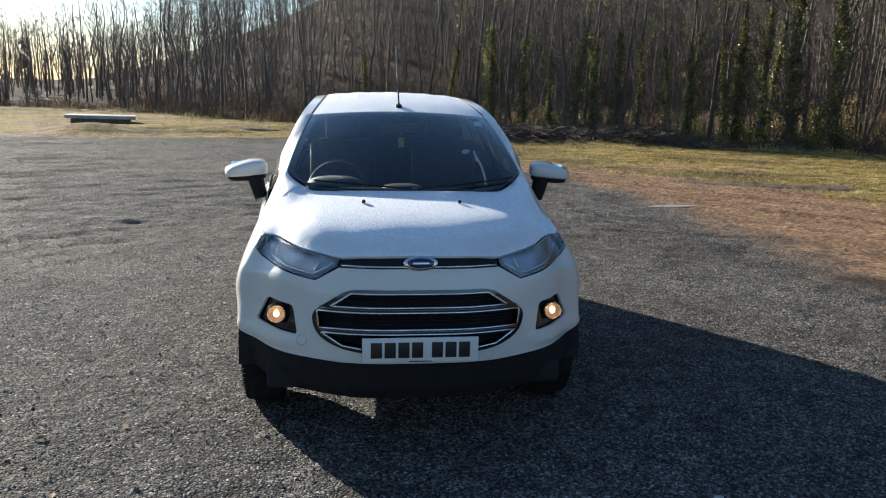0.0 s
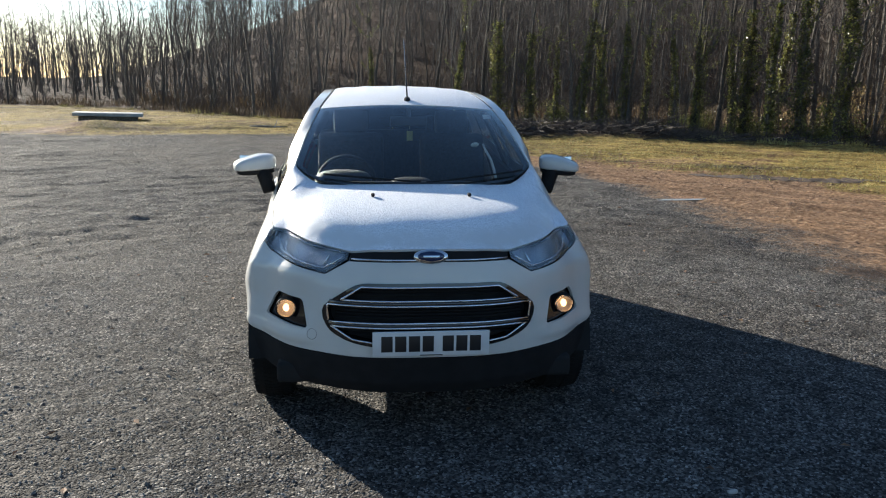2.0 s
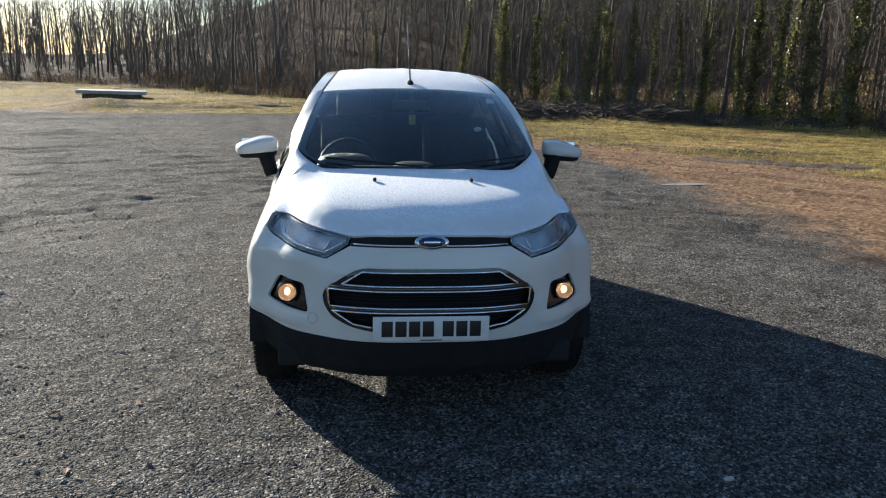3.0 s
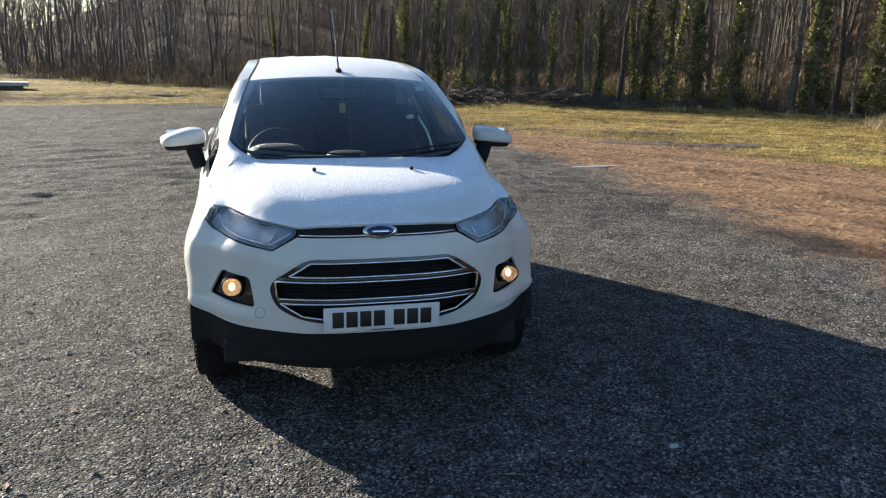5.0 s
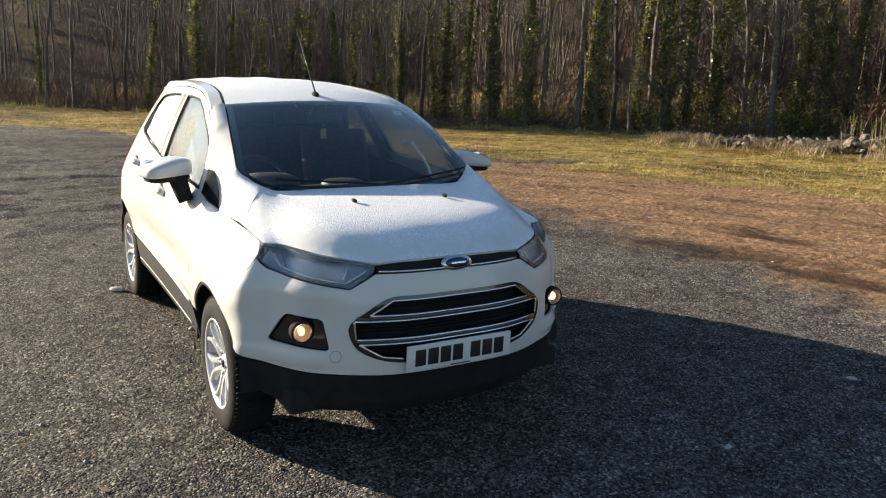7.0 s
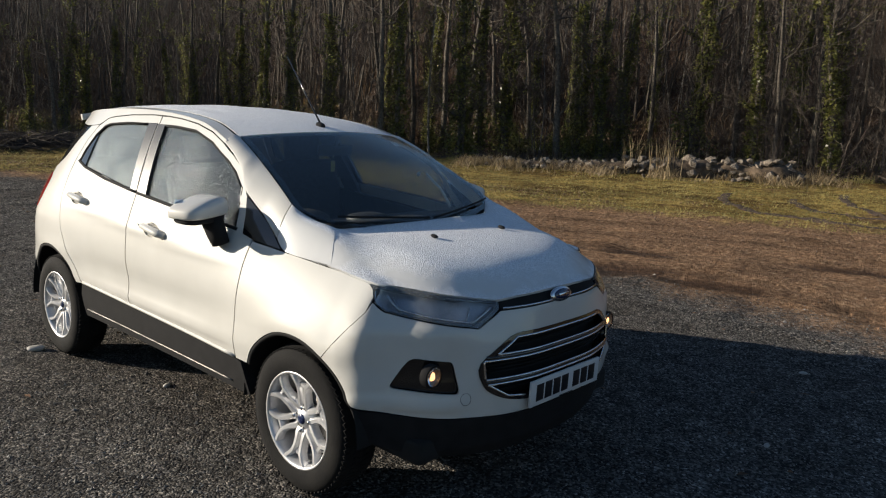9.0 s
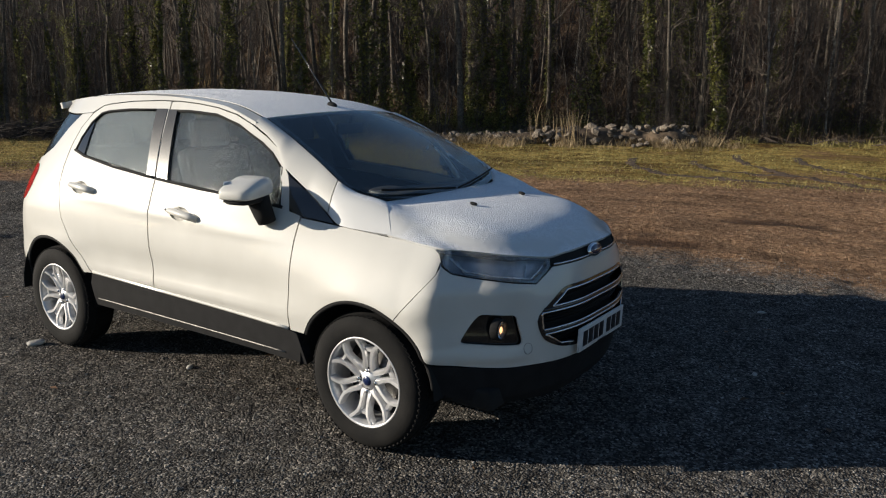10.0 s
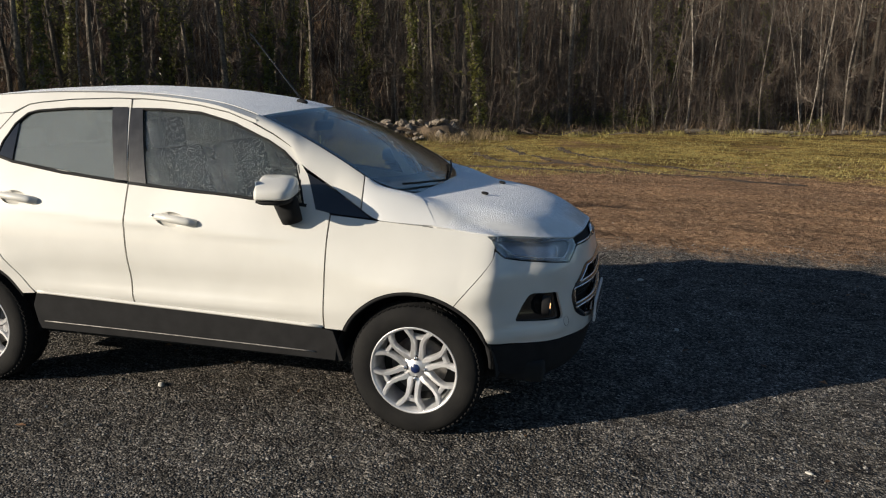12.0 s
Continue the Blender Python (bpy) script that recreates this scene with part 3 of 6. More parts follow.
def scatter_grass():
    s = Soup()
    for k in range(95000):
        phi = rnd.uniform(-32, 120)
        x0, y0 = math.cos(radians(phi)), math.sin(radians(phi))
        g0, t0 = around(x0, y0, GRASS_R), around(x0, y0, TREE_R)
        d = rnd.uniform(g0 - 0.8, t0 + 1.5)
        x, y = d * x0, d * y0
        if noise.noise((x * 0.35, y * 0.35, 6.0)) + 0.4 * noise.noise((x * 1.1, y * 1.1, 2.0)) > 0.28:
            continue
        h = rnd.uniform(0.012, 0.035) + 0.06 * rnd.random() ** 8
        blade(s, x, y, height(x, y), h, 0.005 + 0.006 * rnd.random(), rnd.uniform(0.5, 1.8), rnd.uniform(0, 6.28))
    for k in range(90):
        phi = rnd.uniform(-30, 112)
        x0, y0 = math.cos(radians(phi)), math.sin(radians(phi))
        d = around(x0, y0, TREE_R) - abs(rnd.gauss(0, 0.7))
        big = rnd.uniform(0.5, 1.2)
        for b in range(60):
            x, y = d * x0 + rnd.gauss(0, 0.22) * big, d * y0 + rnd.gauss(0, 0.22) * big
            blade(s, x, y, height(x, y), rnd.uniform(0.08, 0.26) * big, 0.006 + 0.008 * rnd.random(), rnd.uniform(0.2, 1.2), rnd.uniform(0, 6.28))
    tagged(part("grass", s, GRASSM, smooth=False), "short yellow-green winter grass beside the wood", "grass", kind="stuff")
    s = Soup()
    for k in range(26000):
        phi = rnd.uniform(-32, 116)
        x0, y0 = math.cos(radians(phi)), math.sin(radians(phi))
        t0 = around(x0, y0, TREE_R)
        d = t0 + rnd.uniform(-0.2, 1) + 9 * rnd.random() ** 1.6
        x, y = d * x0, d * y0
        if noise.noise((x * 0.25, y * 0.25, 16.0)) < -0.12:
            continue
        blade(s, x, y, height(x, y), rnd.uniform(0.12, 0.55), 0.008 + 0.012 * rnd.random(), rnd.uniform(0.2, 0.9), rnd.uniform(0, 6.28))
    for k in range(18000):
        phi = (rnd.uniform(20, 70), rnd.uniform(-32, 100), rnd.uniform(70, 106))[k % 3]
        x0, y0 = math.cos(radians(phi)), math.sin(radians(phi))
        d = around(x0, y0, TREE_R) + 7 + 45 * rnd.random() ** 1.5
        x, y = d * x0, d * y0
        blade(s, x, y, height(x, y) - 0.05, rnd.uniform(0.3, 1.0), 0.015 + 0.03 * rnd.random(), rnd.uniform(0.3, 1.1), rnd.uniform(0, 6.28))
    tagged(part("undergrowth", s, SCRUB, smooth=False), "brown dead bracken and brambles under the trees", "undergrowth", kind="stuff")


scatter_grass()


# ---- the wood ----
def bough(s, start, way, length, r0, sides, bends=4, wander=0.18, lift=0.06, tip=0.15):
    """A tapered crooked branch; returns its points."""
    p, d = Vector(start), Vector(way).normalized()
    pts, rad = [p.copy()], [r0]
    for k in range(bends):
        d = (d + Vector((rnd.gauss(0, wander), rnd.gauss(0, wander), rnd.gauss(0, wander) + lift))).normalized()
        p = p + d * (length / bends)
        pts.append(p.copy())
        rad.append(r0 * (1 - (1 - tip) * (k + 1) / bends))
    s.tube(pts, rad, sides, cap=False)
    return pts, rad


def sprig(s, p, d, size, n):
    """Fine twigs off a branch."""
    for _ in range(n):
        w = (Vector(d) + Vector((rnd.gauss(0, 0.7), rnd.gauss(0, 0.7), rnd.gauss(0.15, 0.5)))).normalized()
        q = Vector(p) + w * size * rnd.uniform(0.5, 1.1)
        e = q + (w + Vector((rnd.gauss(0, 0.4), rnd.gauss(0, 0.4), rnd.gauss(0.1, 0.3)))) * size * 0.5
        s.tube([p, q, e], [0.006, 0.004, 0.002], 3, cap=False)


def leaf_cloud(s, pts, rad, lo, hi, n, spread, size):
    """Ivy leaves standing off a stem between two heights."""
    for _ in range(n):
        t = lo + (hi - lo) * rnd.random() ** 1.25
        k = t * (len(pts) - 1)
        i = min(int(k), len(pts) - 2)
        c = pts[i].lerp(pts[i + 1], k - i)
        g = rnd.uniform(0, 6.283)
        off = rad[i] + spread * (1.1 - 0.6 * t / hi) * max(0.06, 0.52 + 1.3 * noise.noise((t * 9.0, math.cos(g) * 0.8 + 3 * pts[0].x, math.sin(g) * 0.8 + n * 0.01))) * rnd.random() ** 0.6
        q = c + Vector((math.cos(g) * off, math.sin(g) * off, rnd.gauss(0, 0.05)))
        a = Vector((rnd.gauss(0, 1), rnd.gauss(0, 1), rnd.gauss(-0.3, 0.6))).normalized() * size * rnd.uniform(0.6, 1.3)
        b = a.cross(Vector((rnd.gauss(0, 1), rnd.gauss(0, 1), rnd.gauss(0, 1)))).normalized() * a.length * 0.7
        s.add([q - a * 0.5, q + b * 0.6, q + a * 0.8, q - b * 0.6], [(0, 1, 2, 3)])


def make_tree(h, r, bark, stems=1, ivy=0.0, limbs=16, twigs=5, lean=0.03, spread=0.3, leaves=4000):
    name = "ivy_clad_tree" if ivy else "bare_tree"
    wood, fine, leaf = Soup(), Soup(), Soup()
    for st in range(stems):
        g = rnd.uniform(0, 6.28)
        out = 0.0 if stems == 1 else 0.17
        foot = Vector((0.16 * math.cos(g) * (stems > 1), 0.16 * math.sin(g) * (stems > 1), -0.15))
        way = Vector((math.cos(g) * (out + rnd.uniform(0, lean)), math.sin(g) * (out + rnd.uniform(0, lean)), 1))
        hh, rr = h * rnd.uniform(0.8, 1.0), r * (1.0 if stems == 1 else rnd.uniform(0.55, 0.9))
        pts, rad = bough(wood, foot, way, hh, rr, 7, 11, 0.040, 0.06, 0.12)
        # root flare
        wood.tube([foot, foot + Vector((0, 0, 0.22)), foot + Vector((0, 0, 0.5))], [rr * 1.7, rr * 1.25, rr * 1.0], 7, cap=False)
        for k in range(limbs // stems + 1):
            t = rnd.uniform(0.10, 0.97)
            if t > 0.46 and rnd.random() < 0.62:
                continue
            q = t * (len(pts) - 1)
            i = min(int(q), len(pts) - 2)
            p = pts[i].lerp(pts[i + 1], q - i)
            g2 = rnd.uniform(0, 6.28)
            ln = hh * (0.07 + 0.20 * (1 - abs(t - 0.55))) * rnd.uniform(0.5, 1.15) * (0.5 if t < 0.3 else 1)
            bp, br = bough(wood, p, (math.cos(g2), math.sin(g2), rnd.uniform(0.3, 1.4)), ln, max(0.010, rad[i] * 0.38), 4, 4, 0.20, 0.10, 0.2)
            if ivy and t < ivy + 0.12 and k % 3:
                leaf_cloud(leaf, bp, br, 0.0, 0.9, 90, 0.20, 0.075)
            for b in range(1, len(bp)):
                d = (bp[b] - bp[b - 1]).normalized()
                sub, _ = bough(fine, bp[b], d + Vector((rnd.gauss(0, 0.6), rnd.gauss(0, 0.6), rnd.gauss(0.1, 0.4))), ln * 0.45, 0.010, 3, 3, 0.25, 0.08, 0.3)
                for w in sub[1:]:
                    sprig(fine, w, d, 0.42, max(1, twigs // 2))
                sprig(fine, bp[b], d, 0.5, max(1, twigs - 2))
        if ivy:
            leaf_cloud(leaf, pts, rad, 0.0, ivy * rnd.uniform(0.8, 1.0), leaves // stems, spread, 0.085)
    label = "tall leafless woodland tree with its trunk wrapped in green ivy" if ivy else ("slender leafless tree with pale bark at the wood's edge" if bark is BIRCH else "leafless woodland tree with dark grey-brown bark")
    t = thing(name, label, "tree", group="trees of the wood")
    part("trunk", wood, bark, t)
    part("crown", fine, TWIG, t, "bare fine twigs", smooth=False)
    if ivy:
        part("ivy", leaf, IVY, t, "glossy green ivy leaves", smooth=False)
    return t


def make_evergreen(w, h, n):
    """A low dark thicket of ivy and bramble leaves over thin stems."""
    s, lf = Soup(), Soup()
    tips = []
    for k in range(14):
        g = rnd.uniform(0, 6.28)
        pts, rad = bough(s, (rnd.gauss(0, 0.3) * w, rnd.gauss(0, 0.3) * w, -0.05), (0.9 * math.cos(g), 0.9 * math.sin(g), 1), h * rnd.uniform(0.5, 1.15), 0.012, 3, 5, 0.2, -0.05, 0.3)
        tips += pts[1:]
    for k in range(n):
        c = rnd.choice(tips)
        q = c + Vector((rnd.gauss(0, 0.17), rnd.gauss(0, 0.17), rnd.gauss(0, 0.14)))
        q.z = max(q.z, 0.03)
        a = Vector((rnd.gauss(0, 1), rnd.gauss(0, 1), rnd.gauss(-0.2, 0.5))).normalized() * rnd.uniform(0.05, 0.10)
        b = a.cross(Vector((rnd.gauss(0, 1), rnd.gauss(0, 1), rnd.gauss(0, 1)))).normalized() * a.length * 0.7
        lf.add([q - a * 0.5, q + b * 0.6, q + a * 0.8, q - b * 0.6], [(0, 1, 2, 3)])
    t = thing("evergreen_bush", "low dark-green thicket of ivy and bramble under the trees", "bush", group="evergreen bushes under the trees")
    part("stems", s, TWIG, t, smooth=False, kind="stuff")
    part("foliage", lf, IVY, t, "glossy dark-green leaves", smooth=False)
    return t


def make_bush(h, n):
    s, lf = Soup(), Soup()
    for k in range(n):
        g = rnd.uniform(0, 6.28)
        pts, rad = bough(s, (rnd.gauss(0, 0.15), rnd.gauss(0, 0.15), -0.05), (0.5 * math.cos(g), 0.5 * math.sin(g), 1), h * rnd.uniform(0.6, 1.1), 0.013, 3, 5, 0.16, -0.02, 0.25)
        for p, q in zip(pts[1:], pts):
            sprig(s, p, p - q, 0.30 * h / 2, 2)
    t = thing("bush", "leafless tangled bush of thin brown stems", "bush", group="bushes under the trees")
    part("thicket", s, TWIG, t, smooth=False)
    return t


FLEET = [make_tree(13.0, 0.13, BARK), make_tree(11.5, 0.10, BARK, limbs=14), make_tree(10.5, 0.045, BIRCH, limbs=13, lean=0.02), make_tree(9.5, 0.085, BARK, stems=3, limbs=18),
         make_tree(8.5, 0.03, BIRCH, stems=4, limbs=18, twigs=4), make_tree(12.0, 0.17, BARK, ivy=0.72, spread=0.62, leaves=3800), make_tree(12.0, 0.15, BARK, ivy=0.66, spread=0.50, leaves=3000),
         make_tree(11.0, 0.11, BARK, ivy=0.62, spread=0.30, leaves=2300), make_tree(11.5, 0.10, BARK, ivy=0.55, limbs=20, spread=0.26, leaves=1800)]
# bearings round the yard of the trees that stand out along the wood's edge
IVY_COLUMNS = [22.1, 27.8, 29.6, 31.6, 37.4, 41.2, 52.3, 55.2, 59.2, 76.1, 78.9]
IVY_STEMS = [11.9, 14.7, 17.6, 39.6, 46.5, 57.4, 60.0, 62.8, 64.5, 66.8, 68.5, 70.4, 72.1, 74.1, 82.5]
DARK_TRUNKS = [13.6, 16.0, 33.0, 45.2, 48.0, 52.0, 61.2, 68.0, 72.6, 77.6, 80.3, 84.0, 87.5]
PALE_STEMS = [-18.0, -15.7, -14.3, -13.3, -10.1, -6.4, -4.8, -2.6, 4.5, 8.8, 19.1, 34.6, 43.8, 50.1, 53.2, 64.0]
EVERGREENS = [make_evergreen(1.0, 1.1, 1500), make_evergreen(1.5, 1.7, 2200)]
BUSHES = [make_bush(2.2, 16), make_bush(1.5, 14)]


def at_ground(x, y, g, s=1.0, tilt=0.0):
    return Matrix.Translation((x, y, height(x, y) - 0.02)) @ Matrix.Rotation(tilt, 4, "X") @ Matrix.Rotation(g, 4, "Z") @ Matrix.Diagonal((s, s, s, 1))


def place(t, m):
    c = copy_thing(t, m)
    c.scale = m.to_scale()
    return c


def plant():
    used = set()
    spots = []

    def size_at(phi):
        return 0.55 if phi > 103 else (0.70 if phi > 58 else (0.85 if phi > 48 else 1))

    def stand(i, x, y, phi, tilt):
        spots.append((x, y))
        m = at_ground(x, y, rnd.uniform(0, 6.28), rnd.uniform(0.85, 1.1) * size_at(phi), rnd.gauss(0, tilt))
        if i in used:
            place(FLEET[i], m)
        else:
            used.add(i)
            FLEET[i].matrix_basis = m

    for kinds, bearings in (((5, 6), IVY_COLUMNS), ((7, 8), IVY_STEMS), ((0, 1), DARK_TRUNKS), ((2, 2, 2, 4), PALE_STEMS)):
        for k, phi in enumerate(bearings):
            d = around(math.cos(radians(phi)), math.sin(radians(phi)), TREE_R) + rnd.uniform(0.9, 2.2)
            stand(kinds[k % len(kinds)], d * math.cos(radians(phi)), d * math.sin(radians(phi)), phi, 0.012)
    for k in range(1400):
        phi = rnd.uniform(-24, 121)
        x0, y0 = math.cos(radians(phi)), math.sin(radians(phi))
        d = around(x0, y0, TREE_R) + 1.5 + (12 if phi < 44 else 5.0) * rnd.random() ** 1.2
        x, y = d * x0, d * y0
        gap = (1.25 if phi < 20 else 1.7) if phi < 46 else (1.4 if phi < 84 else 2.0)
        if any((x - a) ** 2 + (y - b) ** 2 < gap ** 2 for a, b in spots):
            continue
        # ivy is thickest in the middle of the wood's edge, thin pale stems towards its east end
        mix = [0.18, 0.20, 0.20, 0.10, 0.08, 0.02, 0.03, 0.09, 0.10] if phi > 20 else [0.08, 0.16, 0.40, 0.06, 0.22, 0.0, 0.0, 0.04, 0.04]
        if phi > 92:
            mix = [0.2, 0.25, 0.1, 0.25, 0.1, 0.0, 0.0, 0.05, 0.05]
        stand(int(np.searchsorted(np.cumsum(mix) / sum(mix), rnd.random())), x, y, phi, 0.022)
        if len(spots) > 290:
            break
    for i, t in enumerate(FLEET):
        if i not in used:
            t.matrix_basis = at_ground(8 + 2 * i, 30, 0)
    first = [True, True]
    for k in range(46):
        phi = rnd.uniform(18, 84) if k < 24 else rnd.uniform(-24, 20)
        x0, y0 = math.cos(radians(phi)), math.sin(radians(phi))
        d = around(x0, y0, TREE_R) + 1.2 + 4.5 * rnd.random()
        m = at_ground(d * x0, d * y0, rnd.uniform(0, 6.28), rnd.uniform(0.45, 0.9))
        if first[k % 2]:
            first[k % 2] = False
            EVERGREENS[k % 2].matrix_basis = m
        else:
            place(EVERGREENS[k % 2], m)
    first = [True, True]
    for k in range(70):
        phi = rnd.uniform(-24, 118)
        x0, y0 = math.cos(radians(phi)), math.sin(radians(phi))
        d = around(x0, y0, TREE_R) + 0.4 + 5 * rnd.random()
        i = rnd.randrange(2)
        m = at_ground(d * x0, d * y0, rnd.uniform(0, 6.28), rnd.uniform(0.6, 1.2))
        if first[i]:
            first[i] = False
            BUSHES[i].matrix_basis = m
        else:
            place(BUSHES[i], m)


plant()


def far_wood():
    """The wood going on up the hillside and round the far side of the yard, too dense to count."""
    s, fine = Soup(), Soup()
    for k in range(2900):
        phi = rnd.uniform(-48, 135) if k < 1550 else (rnd.uniform(84, 122) if k < 2000 else (rnd.uniform(46, 84) if k < 2500 else rnd.uniform(120, 312)))
        x0, y0 = math.cos(radians(phi)), math.sin(radians(phi))
        d = around(x0, y0, TREE_R) + (10 if phi < 46 else ((11 + 26 * sm(50, 64, phi)) if phi < 96 else 8)) + (60 if phi < 46 else (48 if phi < 84 or phi > 118 else 96)) * rnd.random() ** (1.4 if phi < 84 or phi > 118 else 1.0)
        x, y = d * x0, d * y0
        small = 0.72 if phi > 104 else 1.0
        h, r, z = rnd.uniform(7, 12) * small, rnd.uniform(0.035, 0.11), height(x, y) - 0.2
        lx, ly = rnd.gauss(0, 0.028) * h, rnd.gauss(0, 0.028) * h
        k1, k2 = rnd.gauss(0, 0.022) * h, rnd.gauss(0, 0.022) * h
        pts = [(x, y, z), (x + 0.2 * lx + k1, y + 0.2 * ly + k2, z + 0.25 * h), (x + 0.5 * lx - k2, y + 0.5 * ly + k1, z + 0.5 * h), (x + 0.75 * lx + k2, y + 0.75 * ly - k1, z + 0.75 * h), (x + lx, y + ly, z + h)]
        s.tube(pts, [r, r * 0.8, r * 0.65, r * 0.4, r * 0.15], 4, cap=False)
        for b in range(18 if phi < 60 else (11 if phi < 86 else 22)):
            t, g, ln = rnd.uniform(0.12, 1.0), rnd.uniform(0, 6.28), h * rnd.uniform(0.07, 0.24)
            p = Vector((x + t * lx, y + t * ly, z + t * h))
            e = p + Vector((math.cos(g) * ln * 0.6, math.sin(g) * ln * 0.6, ln * rnd.uniform(0.3, 1.0)))
            fine.tube([p, e], [0.016, 0.006], 3, cap=False)
            for c in range(4 if phi < 60 else (5 if phi < 86 else 7)):
                q = p.lerp(e, rnd.uniform(0.2, 1.0))
                w = Vector((rnd.gauss(0, 0.6), rnd.gauss(0, 0.6), rnd.gauss(0.4, 0.5))) * ln * 0.55
                n1 = w.cross(Vector((rnd.gauss(0, 1), rnd.gauss(0, 1), 0.3))).normalized() * (0.007 if phi < 60 or phi > 104 else 0.009)
                fine.add([q - n1, q + n1, q + w], [(0, 1, 2)])
    tagged(part("far_trunks", s, BARK), "dense leafless trunks climbing the hillside", "woodland", kind="stuff")
    tagged(part("far_twigs", fine, TWIG, smooth=False), "haze of bare twigs of the far wood", "woodland", kind="stuff")


far_wood()


def saplings():
    """Thickets of thin young stems along the wood's edge."""
    s = Soup()
    for k in range(2300):
        phi = rnd.uniform(-26, 22) if k < 1050 else (rnd.uniform(22, 88) if k < 1500 else rnd.uniform(72, 108))
        x0, y0 = math.cos(radians(phi)), math.sin(radians(phi))
        d = around(x0, y0, TREE_R) + 0.3 + (8 if k < 1500 else 34) * rnd.random() ** 1.4
        x, y = d * x0, d * y0
        if noise.noise((x * 0.4, y * 0.4, 21.0)) < -0.1:
            continue
        h, r, p = rnd.uniform(1.2, 5.5), rnd.uniform(0.004, 0.013), Vector((x, y, height(x, y) - 0.05))
        w = Vector((rnd.gauss(0, 0.10), rnd.gauss(0, 0.10), 1))
        pts = [p, p + w * h * 0.35, p + (w + Vector((rnd.gauss(0, 0.06), rnd.gauss(0, 0.06), 0))) * h * 0.7, p + (w + Vector((rnd.gauss(0, 0.1), rnd.gauss(0, 0.1), 0))) * h]
        s.tube(pts, [r, r * 0.8, r * 0.5, r * 0.2], 3, cap=False)
        for b in range(20):
            q = pts[0].lerp(pts[1], rnd.uniform(0.3, 1.0)) if b % 3 == 0 else pts[1].lerp(pts[3], rnd.random())
            e = Vector((rnd.gauss(0, 0.5), rnd.gauss(0, 0.5), rnd.uniform(0.1, 0.8))) * (0.35 + h * 0.16)
            n1 = e.cross(Vector((rnd.gauss(0, 1), rnd.gauss(0, 1), 0.2))).normalized() * 0.004
            s.add([q - n1, q + n1, q + e], [(0, 1, 2)])
    tagged(part("saplings", s, TWIG, smooth=False), "thicket of thin reddish-brown young stems", "saplings", kind="stuff")


saplings()


def brushwood():
    """Fallen sticks and cut branches lying along the foot of the wood."""
    s = Soup()
    for k in range(1500):
        phi = rnd.uniform(60, 86) if k < 850 else rnd.uniform(-24, 60)
        x0, y0 = math.cos(radians(phi)), math.sin(radians(phi))
        d = rnd.gauss(23.2, 0.7) if k < 850 and phi < 80 else around(x0, y0, TREE_R) + rnd.gauss(0.6, 0.7)
        p = Vector((d * x0, d * y0, height(d * x0, d * y0) + 0.02))
        g, n, up = rnd.uniform(0, 6.28), rnd.uniform(0.25, 1.3), rnd.uniform(0.0, 0.28)
        w = Vector((math.cos(g), math.sin(g), up)) * n
        mid = p + w * 0.5 + Vector((rnd.gauss(0, 0.06), rnd.gauss(0, 0.06), rnd.uniform(0, 0.06)))
        r = rnd.uniform(0.006, 0.022)
        s.tube([p, mid, p + w], [r, r * 0.8, r * 0.4], 4, cap=False)
        for b in range(2):
            q = mid.lerp(p + w, rnd.random())
            s.tube([q, q + Vector((rnd.gauss(0, 0.25), rnd.gauss(0, 0.25), rnd.uniform(0.02, 0.28)))], [r * 0.4, r * 0.2], 3, cap=False)
    tagged(part("brushwood", s, TWIG, smooth=False), "dead sticks and cut branches at the wood's foot", "brushwood", kind="stuff")


brushwood()


